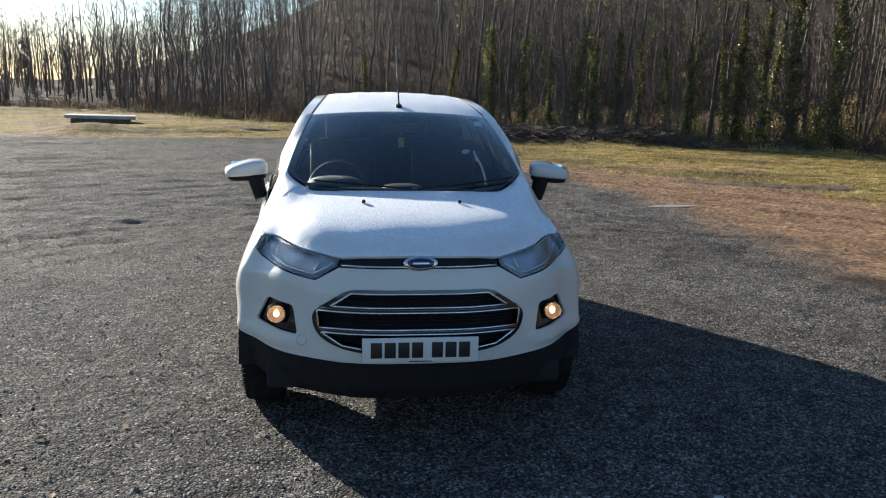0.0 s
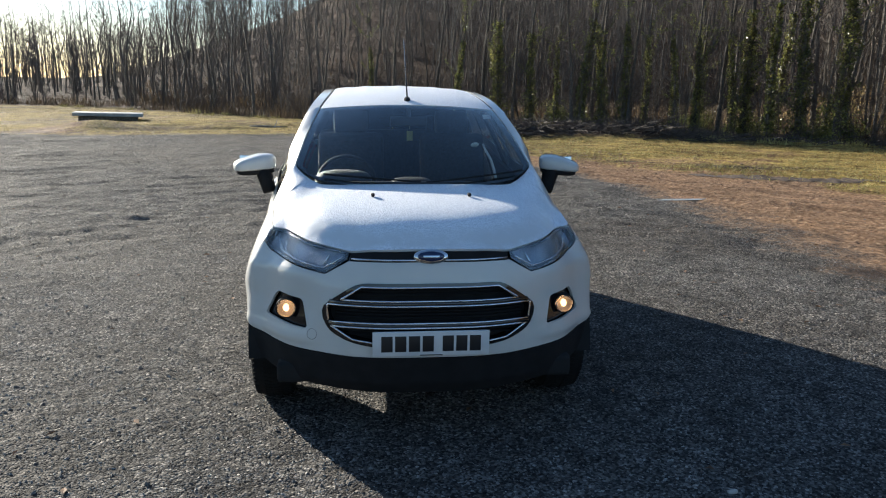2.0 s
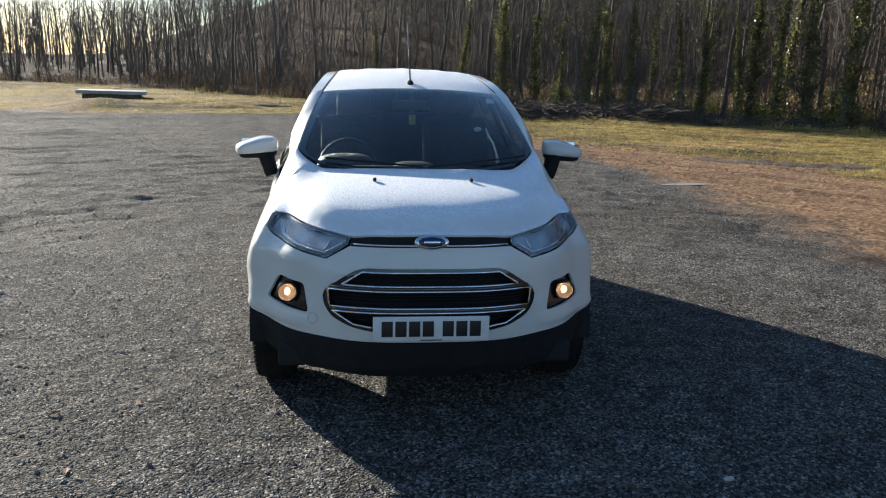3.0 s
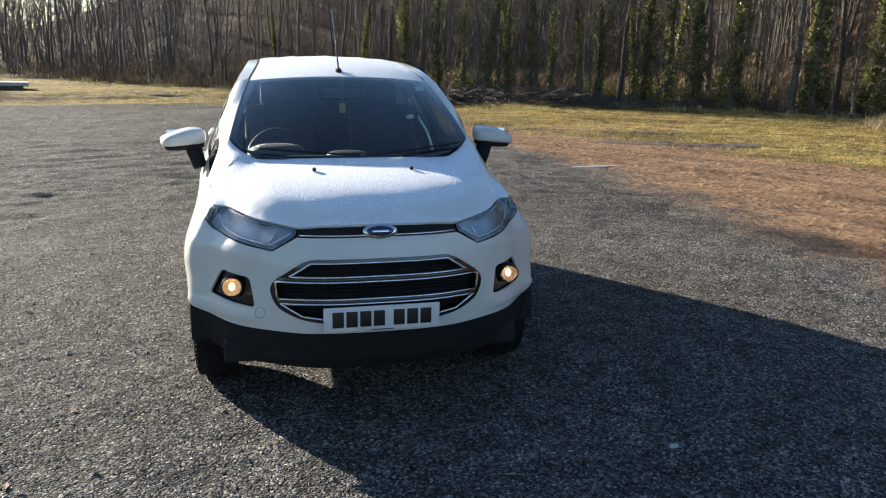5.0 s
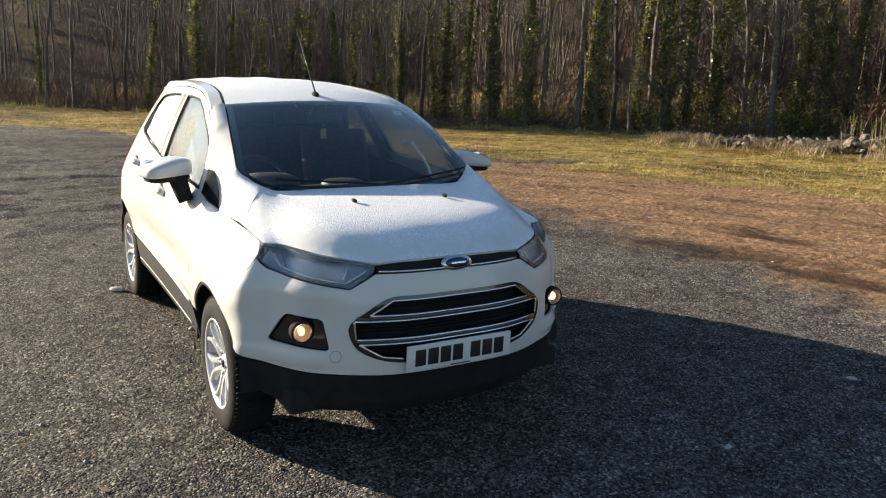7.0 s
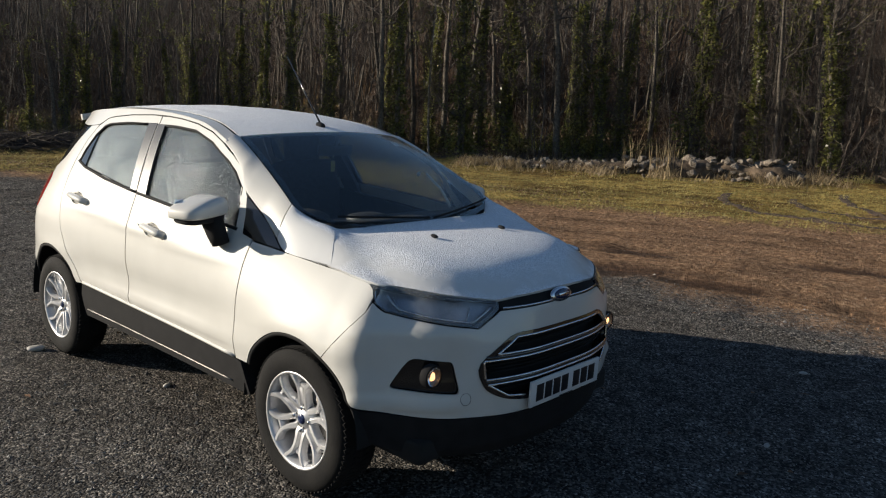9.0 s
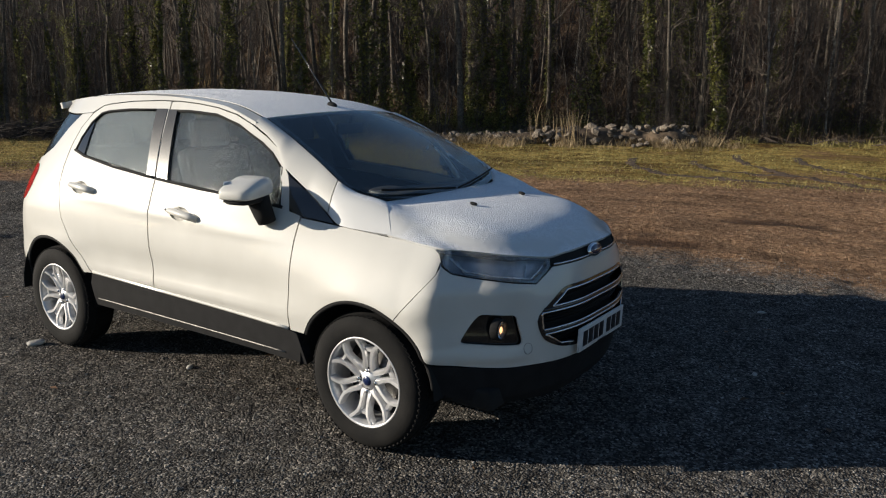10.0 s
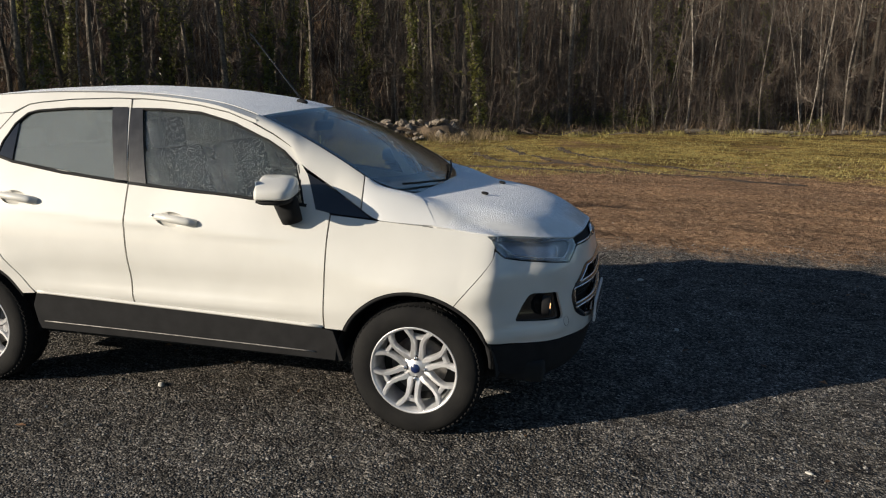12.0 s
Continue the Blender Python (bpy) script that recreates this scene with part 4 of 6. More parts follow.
# ---- rubble heap beside the wood ----
def rubble():
    heap = thing("rubble_heap", "low heap of broken pale stones in rough grass", "rubble", (19.0, 9.0, 0))
    kinds = []
    for k in range(7):
        bm = bmesh.new()
        bmesh.ops.create_icosphere(bm, subdivisions=1, radius=1.0)
        for v in bm.verts:
            v.co *= 1 + rnd.uniform(-0.42, 0.25)
            v.co.z *= 0.62
            v.co.y *= 0.8
        me = bpy.data.meshes.new("stone")
        bm.to_mesh(me)
        bm.free()
        me.materials.append(STONE)
        kinds.append(me)
    a, b = Vector((15.9, 13.0, 0)), Vector((20.6, 4.7, 0))
    across = Vector((b.y - a.y, a.x - b.x, 0)).normalized()
    for k in range(296):
        t = rnd.random() ** 0.85
        w = rnd.gauss(0, 0.42)
        ridge = (0.42 + 0.50 * sm(0.25, 0.75, t)) * (1 - sm(0.93, 1.0, t)) * math.exp(-(w / 0.75) ** 2)
        p = a.lerp(b, t) + across * w
        r = rnd.uniform(0.08, 0.19) * (0.75 + 0.45 * t)
        ob = new("stone", kinds[rnd.randrange(7)])
        ob.parent = heap
        z = height(p.x, p.y) + 0.62 * ridge * rnd.uniform(0.1, 1.0) + 0.2 * r
        ob.matrix_basis = Matrix.Translation((p.x - 19, p.y - 9, z)) @ Euler((rnd.uniform(-0.7, 0.7), rnd.uniform(-0.7, 0.7), rnd.uniform(0, 6.28))).to_matrix().to_4x4() @ Matrix.Diagonal((r, r, r, 1))
    core = Soup()
    ridge_line = [a.lerp(b, k / 39) - Vector((19, 9, 0)) + Vector((rnd.gauss(0, 0.08), rnd.gauss(0, 0.08), 0)) for k in range(40)]
    core.tube(ridge_line, [0.05 + (0.20 + 0.24 * sm(0.25, 0.75, k / 39) + rnd.gauss(0, 0.03)) * (1 - 0.9 * sm(0.93, 1.0, k / 39)) * sm(0, 0.06, k / 39) for k in range(40)], 16, squash=0.95)
    part("earth_core", core, surface("heap_earth", (0.05, 0.035, 0.022), (0.14, 0.10, 0.065), 6.0, 0.95, bump=0.8, bump_scale=20), heap, "soil between the stones")
    s = Soup()
    for k in range(9500):
        t, w = rnd.uniform(-0.06, 1.1), rnd.gauss(0.25, 0.7)
        p = a.lerp(b, t) + across * w
        if noise.noise((p.x * 0.9, p.y * 0.9, 12.0)) < -0.12:
            continue
        tall = rnd.random() < 0.10 and 0.45 < t < 0.62
        blade(s, p.x, p.y, height(p.x, p.y), rnd.uniform(0.7, 1.25) if tall else rnd.uniform(0.06, 0.34), 0.006 + 0.006 * rnd.random(), rnd.uniform(0.05, 0.3) if tall else rnd.uniform(0.3, 1.3), rnd.uniform(0, 6.28))
    tagged(part("dry_grass", s, STRAW, smooth=False), "tall straw-coloured dead grass round the rubble", "grass", kind="stuff")


rubble()


def slab():
    """Pale flat slab on dark blocks at the far edge of the yard."""
    gx, gy = -10.7, 30.5
    t = thing("concrete_slab", "pale flat concrete slab on a low dark plinth", "slab", (gx, gy, height(gx, gy)))
    top = 0.24 - height(gx, gy)
    s = Soup()
    s.box(pose(0, 0, top, 0, 1.2, 14), 1.35, 0.7, 0.07, 0.02)
    part("slab", s, CONCRETE, t)
    s = Soup()
    s.box(pose(0, 0, (top - 0.08) / 2, 0, 0, 14), 1.15, 0.55, max(0.04, (top - 0.06) / 2), 0.02)
    part("plinth", s, BARK, t)


slab()


def puddle(x, y, a, b, g):
    v = [(x, y, height(x, y) + 0.014)]
    for k in range(36):
        w = 2 * math.pi * k / 36
        r = 1 + 0.25 * noise.noise((math.cos(w) * 1.3 + x, math.sin(w) * 1.3, 0))
        px, py = a * r * math.cos(w), b * r * math.sin(w)
        v.append((x + px * math.cos(g) - py * math.sin(g), y + px * math.sin(g) + py * math.cos(g), v[0][2]))
    s = Soup()
    s.add(v, [(0, k + 1, (k + 1) % 36 + 1) for k in range(36)])
    # pale base colour stands in for the sky reflected in the water
    m, n, l, p = material("puddle_ice")
    p.inputs["Base Color"].default_value, p.inputs["Roughness"].default_value = (0.36, 0.375, 0.38, 1), 0.28
    tagged(part("puddle", s, m), "shallow puddle with the sky's pale reflection put into its colour", "puddle", kind="structure")


puddle(4.5, 6.95, 0.38, 0.08, 0.1)


def log(x, y, g, length, r):
    t = thing("log", "pale weathered fallen log at the wood's edge", "log", (x, y, height(x, y)), group="fallen logs")
    s = Soup()
    n = 9
    pts = [(length * (k / (n - 1) - 0.5), 0.05 * math.sin(k * 1.1 + x), r + 0.02 * math.sin(k * 0.7)) for k in range(n)]
    s.tube(pts, [r * (1.0 - 0.04 * k) * rnd.uniform(0.92, 1.06) for k in range(n)], 9)
    s.tube([pts[5], (pts[5][0] + 0.12, 0.10, r + 0.22)], [r * 0.45, r * 0.2], 6)
    part("stem", s, BIRCH, t)
    t.rotation_euler = (0, 0, g)


for x, y, g, length, r in ((26.4, -3.3, -1.2, 2.3, 0.075), (26.6, -5.3, -1.35, 1.8, 0.09), (27.6, -8.7, -1.4, 2.6, 0.085), (25.5, 0.9, -1.1, 1.4, 0.05), (-3.4, 24.6, 0.4, 1.5, 0.05)):
    log(x, y, g, length, r)


def tyre_track(cx, cy, r, a0, a1, w):
    """A churned curved rut pressed into the turf."""
    s = Soup()
    n = 70
    v = []
    for k in range(n):
        a = radians(a0 + (a1 - a0) * k / (n - 1))
        fade = min(1, 6 * k / n, 6 * (n - 1 - k) / n)
        for j, lift in ((-1, 0.006), (-0.55, 0.030), (0, 0.008), (0.55, 0.030), (1, 0.006)):
            rr = r + j * w * (0.8 + 0.5 * noise.noise((k * 0.35, j, cx)))
            x, y = cx + rr * math.cos(a), cy + rr * math.sin(a)
            v.append((x, y, height(x, y) + 0.004 + lift * fade * (0.7 + 0.8 * noise.noise((x * 5, y * 5, 1)))))
    s.add(v, [(5 * k + j, 5 * k + j + 1, 5 * k + j + 6, 5 * k + j + 5) for k in range(n - 1) for j in range(4)])
    tagged(part("tyre_track", s, TRACK), "curved muddy tyre rut in the turf", "track", kind="structure")


TRACK = surface("churned_mud", (0.035, 0.022, 0.014), (0.11, 0.072, 0.045), 9.0, 0.9, bump=1.0, bump_scale=30)
for cx, cy, r, a0, a1, w in ((15.2, 0.6, 4.0, 95, 190, 0.13), (15.2, 0.6, 2.6, 100, 185, 0.12), (19.0, -6.0, 9.0, 100, 165, 0.12), (19.0, -6.0, 7.6, 100, 165, 0.12), (9.0, 14.5, 5.0, 235, 275, 0.30)):
    tyre_track(cx, cy, r, a0, a1, w)


def pale_stone(x, y, r, g):
    s = Soup()
    bm = bmesh.new()
    bmesh.ops.create_icosphere(bm, subdivisions=2, radius=1.0)
    for q in bm.verts:
        q.co *= 1 + 0.25 * noise.noise(q.co * 1.3 + Vector((x, y, 0)))
    bm.verts.index_update()
    m = Matrix.Translation((x, y, height(x, y) + 0.22 * r)) @ Matrix.Rotation(g, 4, "Z") @ Matrix.Diagonal((r, r * 0.6, r * 0.35, 1))
    s.add([m @ q.co for q in bm.verts], [[w.index for w in f.verts] for f in bm.faces])
    bm.free()
    tagged(part("stone", s, PALE), "pale flat stone or stick lying on the gravel", "stone", group="stones on the yard")


PALE = surface("pale_stone", (0.34, 0.32, 0.29), (0.52, 0.50, 0.46), 18.0, 0.8, bump=0.4, bump_scale=60)
# the second, by the rear wheel, stands in for a thin pale stick
for x, y, r, g in ((1.216, -1.267, 0.026, 0.3), (-0.94, 2.68, 0.058, 2.7), (-0.636, 1.533, 0.03, 0.5), (-0.742, -1.772, 0.019, 1.0), (2.6, -1.0, 0.03, 2.0), (-2.9, 1.6, 0.035, 0.2), (-2.2, -1.5, 0.028, 1.7), (4.9, 1.3, 0.022, 0.9)):
    pale_stone(x, y, r, g)

# ---- the car ----
from mathutils.geometry import delaunay_2d_cdt

XC = [0.0, 0.26, 0.487, 0.645, 0.76]
YO = [0.0, 0.013, 0.085, 0.175, 0.32]
YS = [-0.35, -0.2, 0.0, 0.3, 0.8, 1.4, 2.0, 2.4, 2.65, 2.85]
UC = np.array([0, 0.26, 0.50, 0.69, 0.86, 1.02] + [y + 1.37 for y in YS[1:]] + [4.37, 4.55, 4.75, 5.10])
FZ = [0.15, 0.30, 0.45, 0.60, 0.75, 0.86, 0.93, 1.00, 1.7]
FY = [-0.62, -0.73, -0.772, -0.775, -0.768, -0.745, -0.715, -0.66, -0.2]

def width(y):
    return np.interp(y, [-0.4, -0.35, -0.2, 0.0, 0.3, 0.8, 1.4, 2.0, 2.4, 2.65, 2.85, 3.0], [.845, .853, .872, .88, .876, .87, .868, .872, .88, .872, .845, .80])

def side_x(y, z):
    w = width(y)
    x = w - 0.02 * np.clip((0.75 - z) / 0.3, 0, 2) ** 2 - 0.05 * (np.clip(z - 0.75, 0, 0.3) / 0.3) ** 2
    door = np.clip((y - 0.50) / 0.25, 0, 1) * np.clip((2.15 - y) / 0.25, 0, 1)
    x = x + door * (0.010 * np.exp(-((z - 0.575) / 0.032) ** 2) - 0.009 * np.exp(-((z - 0.68) / 0.06) ** 2) + 0.006 * np.exp(-((z - 0.90 - 0.045 * y) / 0.03) ** 2))
    for yc in (0.0, 2.521):
        ring = np.hypot(y - yc, z - 0.326) - 0.40
        x = x + 0.010 * np.exp(-(ring / 0.055) ** 2) * (z > 0.3)
    h = np.clip(z - 1.05, 0, 1)
    x = x - 0.36 * h - 0.27 * h * h
    front = np.interp(y, [-0.4, -0.3, 0.24, 0.6, 0.9], [0.115, 0.11, 0.06, 0.01, 0.0])
    x = x - front * np.clip((z - 0.70) / 0.28, 0, 1.6) ** 1.5
    rear = np.interp(y, [2.0, 2.4, 2.65, 2.85], [0.0, 0.015, 0.04, 0.07])
    return x - rear * np.clip((z - 0.9) / 0.4, 0, 1.6)

def kz(z):
    return np.interp(z, [0.0, 0.66, 0.80, 0.90, 0.98, 1.7], [1, 1, 0.965, 0.91, 0.85, 0.6])

def rear_y(z):
    return np.interp(z, [0.2, 0.4, 0.6, 0.8, 1.0, 1.2, 1.5, 1.6], [3.02, 3.09, 3.09, 3.05, 3.02, 2.97, 2.86, 2.80])

def surf(u, z):
    """Body skin: u along the outline from the nose's middle round the flank to the tail, z up."""
    u, z = np.broadcast_arrays(np.asarray(u, float), np.asarray(z, float))
    k, fy, ry = kz(z), np.interp(z, FZ, FY), rear_y(z)
    X = [x * k for x in XC] + [side_x(y, z) for y in YS]
    Y = [fy + o for o in YO] + [np.full_like(z, y) for y in YS]
    we = side_x(2.85, z)
    X += [we - 0.04, we - 0.14, we - 0.32, 0 * z]
    Y += [np.minimum(2.85 + (ry - 2.85) * 0.50, ry), 2.85 + (ry - 2.85) * 0.8, 2.85 + (ry - 2.85) * 0.95, ry]
    X, Y = np.array(X), np.array(Y)
    d = np.diff(UC).reshape(-1, *([1] * u.ndim))
    def tang(A):
        s = np.diff(A, axis=0) / d
        m = np.concatenate([s[:1] * 0, (s[:-1] * d[1:] + s[1:] * d[:-1]) / (d[1:] + d[:-1]), s[-1:]])
        return m
    tx, ty = tang(X), tang(Y)
    tx[0], ty[0], ty[-1] = 1.0, 0.0, 0.0
    i = np.clip(np.searchsorted(UC, u, side="right") - 1, 0, len(UC) - 2)
    h = UC[i + 1] - UC[i]
    t = np.clip((u - UC[i]) / h, 0, 1)
    a, b, c, e = 2*t**3 - 3*t*t + 1, t**3 - 2*t*t + t, -2*t**3 + 3*t*t, t**3 - t*t
    g = lambda A, j: np.take_along_axis(A, j[None], 0)[0]
    x = a * g(X, i) + b * h * g(tx, i) + c * g(X, i + 1) + e * h * g(tx, i + 1)
    y = a * g(Y, i) + b * h * g(ty, i) + c * g(Y, i + 1) + e * h * g(ty, i + 1)
    side = np.clip((u - 0.30) / 0.70, 0, 1)
    near = np.clip((u - 0.48) / 0.12, 0, 1) * np.clip((1.10 - u) / 0.10, 0, 1)
    out = near * (0.014 * np.exp(-((z - 0.515) / 0.022) ** 2) - 0.012 * np.exp(-((z - 0.66) / 0.07) ** 2) + 0.008 * np.exp(-((z - 0.80) / 0.03) ** 2))
    return np.stack([x + out * side, y - out * np.sqrt(1 - side * side), z], -1)


def skin(p):
    """(u, z) to the body skin; negative u is the driver's side."""
    p = np.asarray(p, float)
    q = surf(np.abs(p[:, 0]), p[:, 1])
    q[:, 0] *= np.where(p[:, 0] < 0, -1, 1)
    return q


def inside(pts, poly):
    x, y = pts[:, 0], pts[:, 1]
    res = np.zeros(len(pts), bool)
    for (x1, y1), (x2, y2) in zip(poly, np.roll(poly, -1, axis=0)):
        cross = (y1 > y) != (y2 > y)
        with np.errstate(divide="ignore", invalid="ignore"):
            res ^= cross & (x < (x2 - x1) * (y - y1) / (y2 - y1) + x1)
    return res


def smooth_loop(poly, step):
    """Split the sides of a loop into steps."""
    out = []
    poly = np.asarray(poly, float)
    for a, b in zip(poly, np.roll(poly, -1, axis=0)):
        n = max(1, int(np.ceil(np.linalg.norm(b - a) / step)))
        out += [a + (b - a) * k / n for k in range(n)]
    return np.array(out)


def rounded(poly, r=0.02, n=4):
    """The same loop with its corners rounded."""
    out, poly = [], [np.array(p, float) for p in poly]
    for i, p in enumerate(poly):
        a, b = poly[i - 1], poly[(i + 1) % len(poly)]
        da, db = a - p, b - p
        q = min(r, 0.45 * np.linalg.norm(da), 0.45 * np.linalg.norm(db))
        s, e = p + da / np.linalg.norm(da) * q, p + db / np.linalg.norm(db) * q
        out += [(1 - t) ** 2 * s + 2 * t * (1 - t) * p + t * t * e for t in np.linspace(0, 1, n)]
    return out


def panel(name, outer, mapper, mat, parent, holes=(), thick=0.012, step=0.03, lift=0.0, label=""):
    """A sheet of the given outline laid on a curved skin, with thickness and turned-in edges."""
    loops = [smooth_loop(l, step) for l in (outer, *holes)]
    lo, hi = loops[0].min(0), loops[0].max(0)
    gx, gy = np.meshgrid(np.arange(lo[0] + step / 2, hi[0], step), np.arange(lo[1] + step / 2, hi[1], step))
    gx = gx + (np.arange(gx.shape[0]) % 2)[:, None] * step * 0.5
    grid = np.stack([gx.ravel(), gy.ravel()], 1)
    keep = inside(grid, loops[0])
    for h in loops[1:]:
        keep &= ~inside(grid, h)
    edge = np.concatenate(loops)
    grid = grid[keep]
    if len(grid):
        far = np.min(np.linalg.norm(grid[:, None] - edge[None], axis=2), axis=1) > step * 0.5
        grid = grid[far]
    verts, edges, k = [Vector(p) for p in edge] + [Vector(p) for p in grid], [], 0
    for l in loops:
        edges += [(k + i, k + (i + 1) % len(l)) for i in range(len(l))]
        k += len(l)
    co, _, tri, *_ = delaunay_2d_cdt(verts, edges, [], 0, 1e-6)
    co = np.array([tuple(c) for c in co])
    tri = np.array([t for t in tri if len(t) == 3])
    mid = co[tri].mean(1)
    good = inside(mid, loops[0])
    for h in loops[1:]:
        good &= ~inside(mid, h)
    tri = tri[good]
    p0 = mapper(co)
    e = 2e-3
    du, dv = mapper(co + [e, 0]) - mapper(co - [e, 0]), mapper(co + [0, e]) - mapper(co - [0, e])
    nrm = np.cross(du, dv)
    nrm /= np.maximum(np.linalg.norm(nrm, axis=1, keepdims=True), 1e-9)
    face, back = p0 + nrm * lift, p0 + nrm * (lift - thick)
    n = len(co)
    s = Soup()
    s.add(face, tri)
    s.add(back, tri[:, ::-1])
    count = {}
    for t in tri:
        for a, b in ((t[0], t[1]), (t[1], t[2]), (t[2], t[0])):
            count[(a, b)] = 1
    rim = [(a, b) for a, b in count if (b, a) not in count]
    used = {}
    lipv, lipf = [], []
    for a, b in rim:
        for i in (a, b):
            if i not in used:
                used[i] = len(lipv)
                lipv += [face[i], back[i]]
        lipf.append((used[b], used[a], used[a] + 1, used[b] + 1))
    s.add(lipv, lipf)
    ob = part(name, s, mat, parent, label)
    lipn = np.zeros((len(lipv), 3))
    lv = np.array(lipv)
    for q in lipf:
        d = np.cross(lv[q[1]] - lv[q[0]], lv[q[3]] - lv[q[0]])
        for i in q:
            lipn[i] += d
    lipn /= np.maximum(np.linalg.norm(lipn, axis=1, keepdims=True), 1e-12)
    ob.data.normals_split_custom_set_from_vertices(np.concatenate([nrm, -nrm, lipn]).tolist())
    return ob


def strip_along(name, pts, r, mat, parent, label="", sides=6, squash=1.0):
    s = Soup()
    s.tube(pts, [r] * len(pts), sides, squash=squash)
    return part(name, s, mat, parent, label)


def S(y, z, side):
    """Side coordinates to the skin's own."""
    return (side * (y + 1.37), z)


car = thing("car", "white five-door car, frost on bonnet and roof, parked on gravel", "car", (0, 1.26, 0))
CAR_UP = Matrix.Translation((0, -1.26, 0))


def carpart(ob):
    """Parts are built in place: take the thing's own position out."""
    ob.matrix_basis = CAR_UP
    return ob


ROOF_Y = [0.78, 0.84, 0.93, 1.1, 1.35, 1.7, 2.1, 2.5, 2.8, 3.0]
ROOF_Z = [1.508, 1.522, 1.543, 1.573, 1.603, 1.624, 1.626, 1.606, 1.575, 1.545]
ROOF_C = np.polyfit(ROOF_Y, ROOF_Z, 4)


def roof_ribs(x, y):
    """Low ribs pressed along the roof."""
    a = np.abs(np.abs(x) - 0.25)
    return 0.005 * np.clip((y - 1.25) / 0.2, 0, 1) * (np.exp(-(x / 0.022) ** 2) + np.exp(-((a - 0.0) / 0.022) ** 2) + np.exp(-((np.abs(x) - 0.40) / 0.022) ** 2))


def roof_z(x, y):
    t = np.clip((np.asarray(y) - 0.85) / 0.35, 0, 1)
    return np.polyval(ROOF_C, y) - 0.115 * x * x - 0.052 * x * x * (1 - t * t * (3 - 2 * t)) + roof_ribs(x, y)


def roof_edge(y):
    """Half width of the roof where it meets the body side."""
    a, b = 0.35, 0.75
    for _ in range(40):
        m = (a + b) / 2
        if side_x(y, roof_z(m, y)) > m:
            a = m
        else:
            b = m
    return (a + b) / 2


def screen_map(p):
    """(x, v) over the windscreen, v from the cowl to the roof."""
    x, v = p[:, 0], p[:, 1]
    e = np.abs(x)
    yb, zb = 0.055 + 0.34 * e ** 2, 1.088 + 0.155 * e ** 2
    yt, zt = 0.805 + 0.34 * e ** 2, 1.520 - 0.105 * e ** 2
    bow = 4 * v * (1 - v)
    return np.stack([x, yb + (yt - yb) * v - 0.012 * bow, zb + (zt - zb) * v + 0.028 * bow], 1)


def screen_half(v):
    return 0.668 + (0.541 - 0.668) * v - 0.02 * v * (1 - v) * -1


RING_Y = np.array([0.20, 0.24, 0.40, 0.614, 0.675, 0.78, 0.91])
RING_Z = np.array([1.02, 1.032, 1.13, 1.268, 1.345, 1.405, 1.462])


def pillar_map(p):
    """(a, v) over the windscreen pillar, a from the glass out to the door; negative a is the driver's side."""
    a, v = np.abs(p[:, 0]), p[:, 1]
    inner = screen_map(np.stack([screen_half(v), v], 1))
    vy = np.interp(v, [0, 0.1, 0.3, 0.6, 0.75, 0.9, 1.0], [0.215, 0.26, 0.40, 0.614, 0.70, 0.80, 0.895])
    vz = np.interp(vy, RING_Y, RING_Z)
    outer = np.stack([side_x(vy, vz), vy, vz], 1)
    q = inner * (1 - a[:, None]) + outer * a[:, None]
    bulge = 0.014 * 4 * a * (1 - a)
    q[:, 0] += bulge * 0.75
    q[:, 1] -= bulge * 0.35
    q[:, 2] += bulge * 0.75
    q[:, 0] *= np.where(p[:, 0] < 0, -1, 1)
    return q


# outline of the bonnet's front and side edges on the skin
LAMP_TOP = [(0.40, 0.914), (0.55, 0.931), (0.72, 0.948), (0.90, 0.964), (1.065, 0.974)]
HOOD_FRONT = [(0.0, 0.930), (0.15, 0.929), (0.30, 0.924)] + LAMP_TOP
HOOD_SIDE = [(-0.305 + 1.37, 0.974), (-0.15 + 1.37, 0.994), (0.05 + 1.37, 1.010), (0.232 + 1.37, 1.022)]
HOOD_LINE = HOOD_FRONT + HOOD_SIDE[1:]
HOOD_U = np.linspace(0, 1, 90)
HOOD_RIM = surf(np.interp(HOOD_U, np.linspace(0, 1, len(HOOD_LINE)), [p[0] for p in HOOD_LINE]), np.interp(HOOD_U, np.linspace(0, 1, len(HOOD_LINE)), [p[1] for p in HOOD_LINE]))
HOOD_C = np.polyfit([-0.75, -0.6, -0.45, -0.3, -0.1, 0.1, 0.3], [1.022, 1.040, 1.061, 1.083, 1.106, 1.114, 1.118], 3)
HOOD_TIP = int(np.argmin(np.abs(HOOD_RIM[:, 1] + 0.305)))
HOOD_FX, HOOD_FY, HOOD_FZ = HOOD_RIM[:HOOD_TIP + 1].T
HOOD_SX, HOOD_SY, HOOD_SZ = HOOD_RIM[HOOD_TIP:].T


def hood_top(e, y):
    """The bonnet's upper skin before its edges turn down, with a ridge that runs back into the pillar."""
    c = np.interp(y, [-0.75, 0.20], [0.40, 0.60])
    soft = 0.5 * (e - c + np.sqrt((e - c) ** 2 + 0.0008))
    r = np.clip((y + 0.28) / 0.46, 0, 1)
    return np.polyval(HOOD_C, y) - 0.045 * e * e - np.interp(y, [-0.75, -0.3, 0.2], [0.22, 0.34, 0.45]) * soft + 0.082 * r * r * (3 - 2 * r) * np.exp(-((e - 0.655) / 0.085) ** 2)


